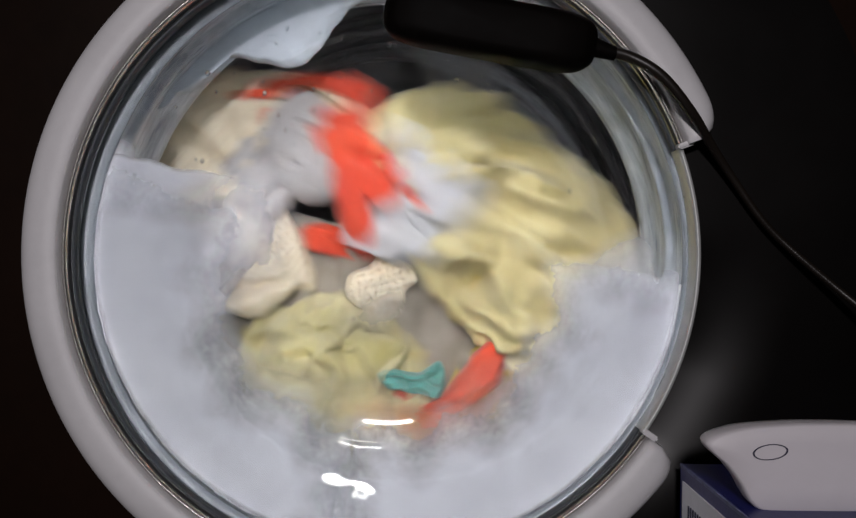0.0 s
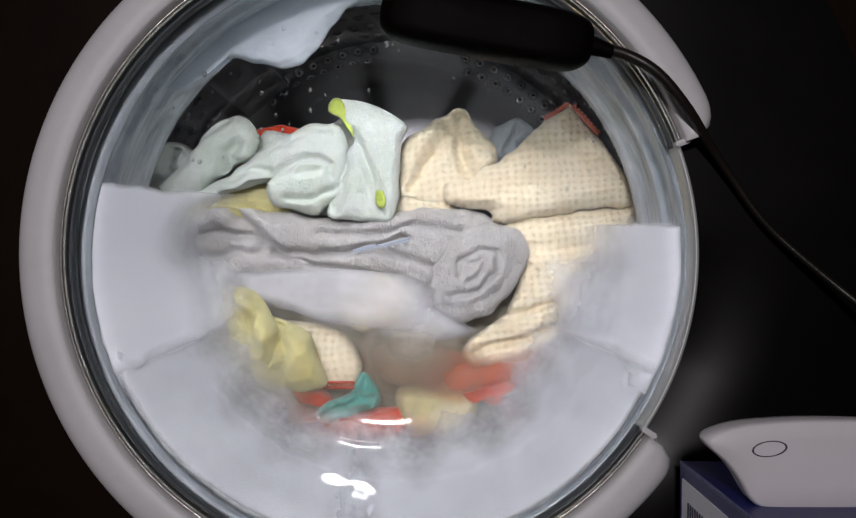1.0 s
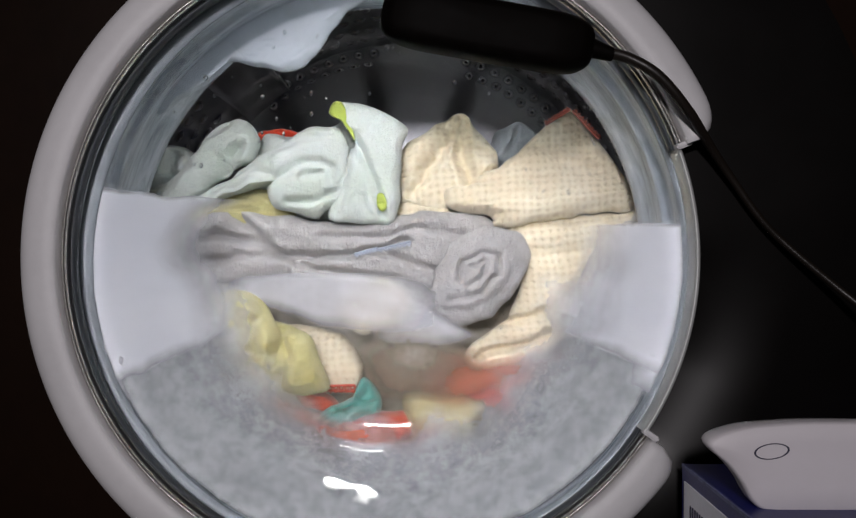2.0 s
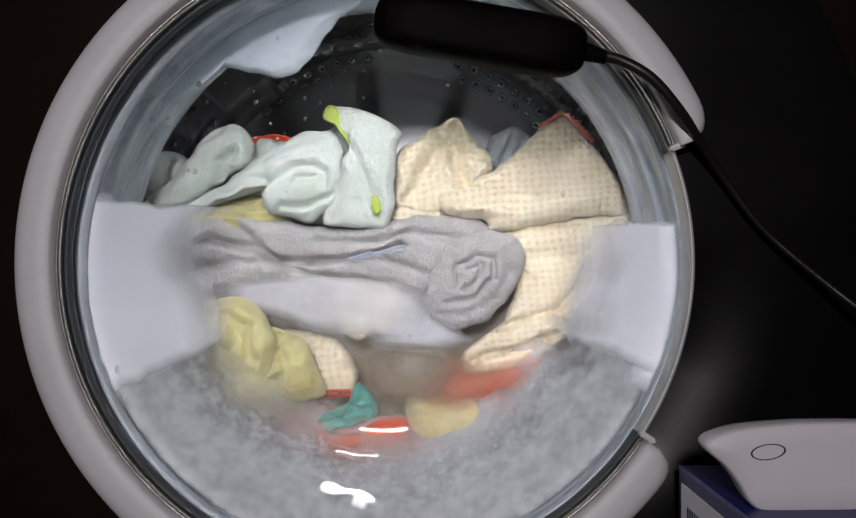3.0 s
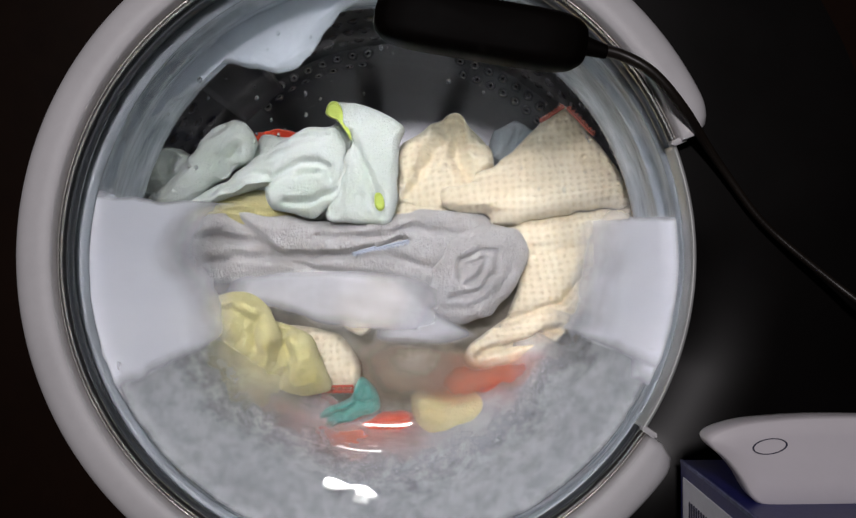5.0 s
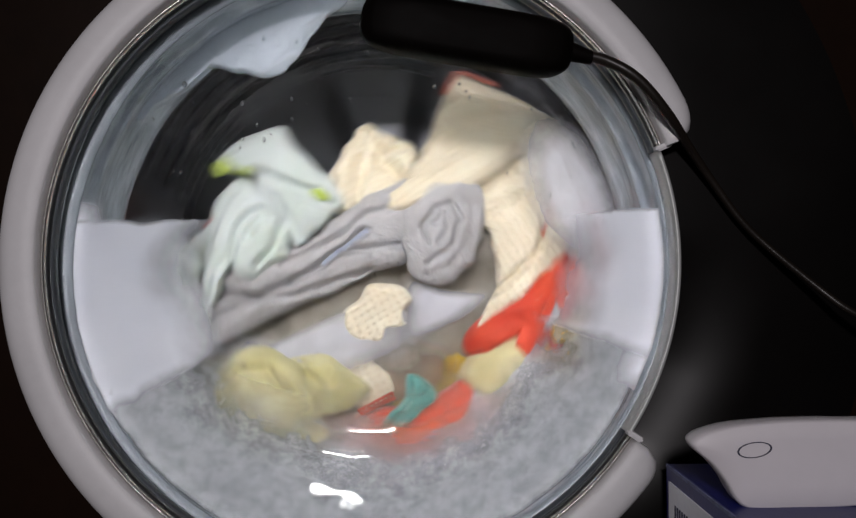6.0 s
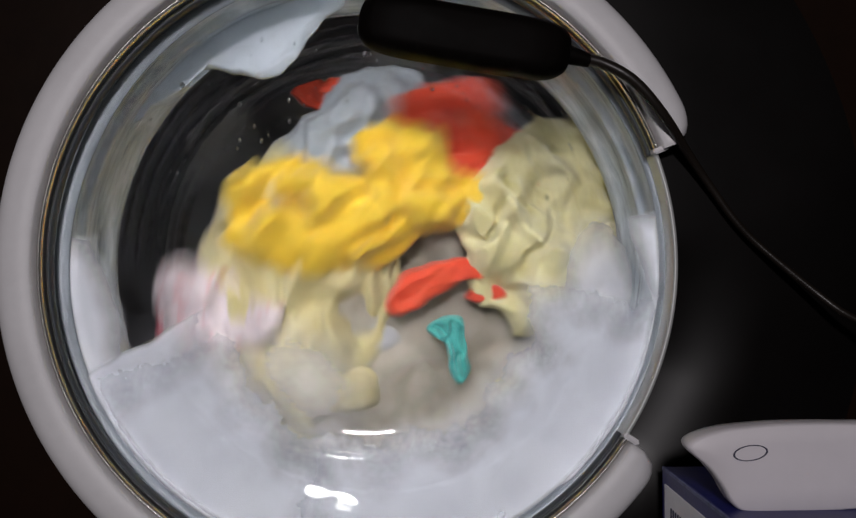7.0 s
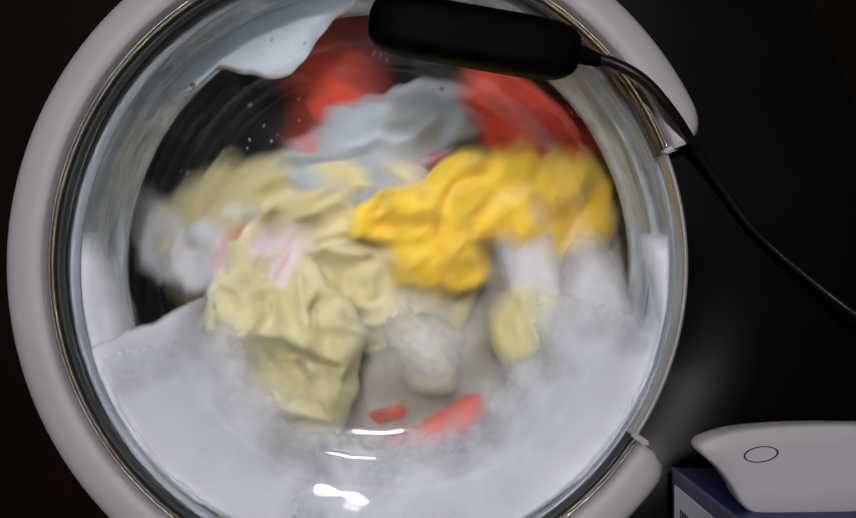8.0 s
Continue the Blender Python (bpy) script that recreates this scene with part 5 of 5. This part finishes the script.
    key(golden, [(0, 0.112, 0.18, -0.078, -60), (0.2, 0.112, 0.27, -0.067, -20), (0.6, 0.072, 0.29, -0.069, 0), (3.5, 0.071, 0.29, -0.071, 0), (5.8, 0.082, 0.29, -0.065, 0), (6, 0.115, 0.17, -0.115, -10), (6.2, 0.151, 0.16, -0.086, -30), (6.5, 0.152, 0.15, -0.018, -60), (6.6, 0.157, 0.15, 0.015, -75), (6.8, 0.129, 0.15, 0.078, -40), (6.9, 0.052, 0.145, 0.087, -20), (7, -0.018, 0.142, 0.042, 0), (7.1, -0.041, 0.142, 0.028, -12), (7.2, -0.078, 0.142, -0.007, -35), (7.3, -0.106, 0.145, -0.051, -60), (7.5, -0.067, 0.2, -0.132, -100), (7.7, 0.143, 0.2, -0.036, -160), (7.85, 0.136, 0.155, 0.065, -195), (7.95, 0.112, 0.145, 0.069, -190), (8, 0.089, 0.142, 0.048, -180)])
    key(redtwo, [(0, -0.016, 0.28, -0.070, 0), (3.5, 0.018, 0.28, -0.070, 0), (5.8, 0.028, 0.28, -0.064, 0), (6.3, 0.155, 0.24, -0.039, -20), (6.6, 0.153, 0.22, -0.017, -10), (6.85, 0.161, 0.18, 0.087, 30), (7, 0.076, 0.155, 0.102, 0), (7.1, 0.007, 0.152, 0.087, -30), (7.2, -0.072, 0.16, 0.061, -60), (7.4, -0.094, 0.2, -0.074, -110), (7.7, 0.153, 0.26, -0.039, -180), (7.9, 0.179, 0.19, 0.074, -200), (8, 0.129, 0.155, 0.117, -200)])
    key(whitebig, [(0, 0.017, 0.13, 0.043, 40), (0.15, 0.109, 0.16, -0.022, 80), (0.4, 0.039, 0.27, -0.078, 100), (3.5, 0.039, 0.28, -0.081, 90), (5.8, 0.050, 0.28, -0.075, 90), (6.1, 0.162, 0.2, -0.038, 60), (6.3, 0.146, 0.12, 0.016, 30), (6.4, 0.114, 0.112, 0.030, 10), (6.5, 0.082, 0.11, 0.036, 0), (6.6, 0.022, 0.11, 0.034, -15), (6.8, -0.047, 0.135, -0.024, -60), (6.95, -0.038, 0.16, -0.079, -90), (7.3, 0.052, 0.26, -0.080, -150), (7.7, 0.059, 0.26, -0.039, -200), (7.9, -0.125, 0.20, 0.050, -230), (8, -0.158, 0.15, 0.022, -245)])
    key(pink, [(0, -0.048, 0.29, -0.072, 0), (3.5, -0.047, 0.29, -0.071, 0), (5.8, -0.036, 0.29, -0.064, 0), (6.2, 0.121, 0.22, -0.068, 10), (6.5, 0.147, 0.16, 0.002, 40), (6.6, 0.135, 0.15, 0.067, 60), (6.7, 0.074, 0.145, 0.087, 40), (6.8, 0.003, 0.145, 0.078, 0), (6.9, -0.063, 0.145, 0.033, -40), (7, -0.130, 0.15, -0.047, -80), (7.2, -0.046, 0.22, -0.125, -130), (7.4, 0.175, 0.2, 0.003, -190), (7.5, 0.140, 0.17, 0.086, -215), (7.7, 0.181, 0.17, 0.049, -250), (7.8, 0.073, 0.15, 0.087, -290), (7.9, -0.048, 0.145, 0.068, -320), (8, -0.100, 0.135, -0.025, -360)])
    key(paletwo, [(0, 0.090, 0.27, -0.046, 0), (3.5, 0.093, 0.29, -0.049, 0), (5.8, 0.104, 0.29, -0.044, 0), (6.2, 0.139, 0.27, 0.044, -10), (6.5, 0.004, 0.24, 0.084, -20), (7, -0.021, 0.18, 0.100, -30), (7.2, -0.066, 0.22, 0.032, -60), (7.4, 0.050, 0.24, -0.068, -100), (7.7, 0.171, 0.22, 0.032, -60), (7.9, 0.069, 0.17, 0.113, -20), (8, 0.006, 0.158, 0.099, 0)])
    key(V_BAND, [(0, -0.079, 0.2, -0.046, -30), (0.3, -0.076, 0.14, -0.033, -12), (0.6, -0.076, 0.116, -0.024, 0), (3.5, -0.075, 0.114, -0.024, 0), (5.7, -0.072, 0.114, -0.022, 0), (6, -0.080, 0.128, -0.077, -25), (6.2, -0.110, 0.140, -0.100, -38), (6.5, -0.068, 0.24, -0.108, -80), (7.2, 0.100, 0.2, -0.036, -90), (7.5, 0.133, 0.125, -0.058, -100), (8, 0.131, 0.125, -0.067, -110)])
    key(V_SIDE, [(0, 0.037, 0.2, -0.044, -30), (0.3, 0.028, 0.15, -0.047, -12), (0.6, 0.025, 0.126, -0.049, 0), (3.5, 0.024, 0.124, -0.051, 0), (5.7, 0.026, 0.124, -0.050, 0), (6, 0.050, 0.15, -0.035, -25), (6.2, 0.042, 0.2, -0.056, -50), (6.5, 0.033, 0.25, -0.079, -80), (8, 0.027, 0.25, -0.079, -100)])
    key(V_CORE, [(0, -0.007, 0.124, -0.040, -30), (0.3, 0.007, 0.124, -0.061, -12), (0.6, 0.016, 0.108, -0.066, 0), (1.7, 0.018, 0.108, -0.070, 0), (2.8, 0.020, 0.124, -0.079, 0), (3.5, 0.020, 0.124, -0.079, 0), (5.7, 0.022, 0.124, -0.079, 0), (6, 0.018, 0.15, -0.075, -10), (6.5, -0.028, 0.13, -0.050, -40), (7, 0.035, 0.13, -0.094, -60), (7.5, 0.042, 0.122, -0.088, -60), (8, 0.032, 0.12, -0.067, -60)])
    key(V_YELLOW, [(0, -0.078, 0.094, -0.106, -20), (0.4, -0.110, 0.094, -0.084, -5), (0.7, -0.114, 0.094, -0.088, 0), (3.5, -0.115, 0.094, -0.088, 0), (5.7, -0.113, 0.094, -0.087, 0), (6, -0.083, 0.094, -0.106, -15), (6.5, -0.021, 0.15, -0.122, -40), (8, -0.069, 0.2, -0.122, -60)])
    key(V_MURK, [(0, 0.018, 0.2, -0.063, 0), (0.4, 0.018, 0.15, -0.076, 0), (0.7, 0.016, 0.13, -0.083, 0), (3.5, 0.016, 0.13, -0.086, 0), (5.7, 0.018, 0.13, -0.086, 0), (6, 0.014, 0.15, -0.093, -15), (6.5, 0.004, 0.2, -0.093, -40), (8, 0.017, 0.2, -0.094, -60)])
    key(V_DYE, [(0, 0.104, 0.2, -0.071, 30), (0.4, 0.074, 0.15, -0.093, 10), (0.7, 0.064, 0.127, -0.095, 0), (3.5, 0.063, 0.127, -0.096, 0), (5.7, 0.065, 0.127, -0.096, 0), (6, 0.113, 0.15, -0.063, -25), (6.5, 0.100, 0.2, -0.075, -40), (8, 0.075, 0.2, -0.103, -60)])
    key(V_DYE_LOW, [(0, 0.037, 0.086, -0.118, -20), (0.4, -0.027, 0.086, -0.127, -5), (0.7, -0.035, 0.086, -0.131, 0), (3.5, -0.036, 0.086, -0.131, 0), (5.7, -0.034, 0.086, -0.131, 0), (6, 0.031, 0.086, -0.125, -15), (6.3, 0.086, 0.15, -0.124, -35), (6.6, 0.053, 0.22, -0.125, -60), (8, 0.047, 0.22, -0.126, -60)])
    key(V_SPRAY, [(0, 0.165, 0.085, -0.035, 40), (3.5, 0.171, 0.085, -0.021, 20), (5.8, 0.175, 0.085, -0.018, 10), (5.9, 0.169, 0.085, 0.015, 5), (6, 0.150, 0.085, 0.057, -10), (6.2, 0.155, 0.085, 0.033, 0), (6.4, 0.171, 0.085, -0.007, 10), (7.2, 0.175, 0.085, -0.023, 10), (7.4, 0.140, 0.085, 0.018, 0), (7.5, 0.147, 0.085, 0.022, -10), (7.7, 0.162, 0.085, -0.031, 10), (8, 0.165, 0.085, -0.031, 0)])
    key(V_MIST, [(0, -0.107, 0.085, 0.017, 0), (0.2, -0.127, 0.085, -0.003, -10), (0.4, -0.158, 0.085, -0.023, -20), (0.7, -0.170, 0.085, -0.028, -10), (3.5, -0.172, 0.085, -0.021, 0), (5.9, -0.161, 0.085, -0.020, 0), (6.3, -0.157, 0.085, -0.046, -10), (6.6, -0.120, 0.085, -0.070, -30), (7, -0.047, 0.09, -0.084, -50), (7.3, 0.007, 0.095, -0.072, -70), (7.5, 0.033, 0.095, -0.064, -85), (7.8, 0.036, 0.095, -0.064, -75), (8, 0.034, 0.095, -0.058, -60)])
    key(MILK, [(0, 0, 0, 0, 8), (0.4, 0, 0, 0, 4), (0.8, 0, 0, 0, 0), (5.7, 0, 0, 0, 0), (6.0, 0, 0, 0, -5), (6.5, 0, 0, 0, -18), (7.0, 0, 0, 0, -25), (7.5, 0, 0, 0, -24), (8.0, 0, 0, 0, -22)])
    # suds ride round a little with the drum
    key(S_LEFT, [(0, 0, 0, 0, 7), (0.3, 0, 0, 0, 5), (0.7, 0, 0, 0, 1.5), (1.5, 0, 0, 0, 1), (3.0, 0, 0, 0, 0), (5.7, 0, 0, 0, 0), (6.0, 0, 0, 0, -4), (6.5, 0, 0, 0, -18), (7.0, 0, 0, 0, -34), (7.5, 0, 0, 0, -37), (8.0, 0, 0, 0, -29)])
    key(S_RIGHT, [(0, 0, 0, 0, 12), (0.4, 0, 0, 0, 12), (0.7, 0, 0, 0, 4), (1.2, 0, 0, 0, 1), (3.0, 0, 0, 0, 0), (5.7, 0, 0, 0, 0), (6.0, 0, 0, 0, -3), (6.5, 0, 0, 0, 8), (7.0, 0, 0, 0, 26), (7.5, 0, 0, 0, 27), (8.0, 0, 0, 0, 26)])
    key(S_LOW_L, [(0, 0, -0.0024, 0, 20), (0.3, 0, -0.003, 0, 15), (0.7, 0, 0, 0, 3), (1.7, 0, 0, 0, 0), (2.7, 0, 0.062, 0, -27), (6.0, 0, 0.062, 0, -27), (6.5, 0, 0.012, 0, -26), (6.9, 0, -0.0024, 0, -20), (7.5, 0, -0.0024, 0, -23), (8.0, 0, -0.0024, 0, -16)])
    key(S_LOW_R, [(0, 0, -0.0024, 0, 0), (0.4, 0, -0.003, 0, 0), (0.8, 0, 0, 0, 0), (1.7, 0, 0, 0, 0), (2.7, 0, 0.062, 0, 25), (6.0, 0, 0.062, 0, 25), (6.5, 0, 0.008, 0, 12), (6.9, 0, -0.0024, 0, 6), (7.5, 0, -0.0024, 0, 2), (8.0, 0, -0.0024, 0, 8)])
    key(S_RIM_L, [(0, 0, 0, 0, 9), (0.7, 0, 0, 0, 0), (5.7, 0, 0, 0, 0), (6.5, 0, 0, 0, -6), (7.5, 0, 0, 0, -9), (8.0, 0, 0, 0, -8)])
    key(S_RIM_R, [(0, 0, 0, 0, 16), (0.7, 0, 0, 0, 2), (5.7, 0, 0, 0, 0), (6.5, 0, 0, 0, 0), (7.0, 0, 0, 0, -2), (8.0, 0, 0, 0, 2)])
    key(drum, [(0, 0, 0, 0, -110), (0.2, 0, 0, 0, -55), (0.4, 0, 0, 0, -12), (0.6, 0, 0, 0, 0), (5.7, 0, 0, 0, 0), (5.85, 0, 0, 0, -12), (6.0, 0, 0, 0, -38)] + [(6.0 + 0.2 * k, 0, 0, 0, -38 - 52 * k) for k in range(1, 11)])


motions()
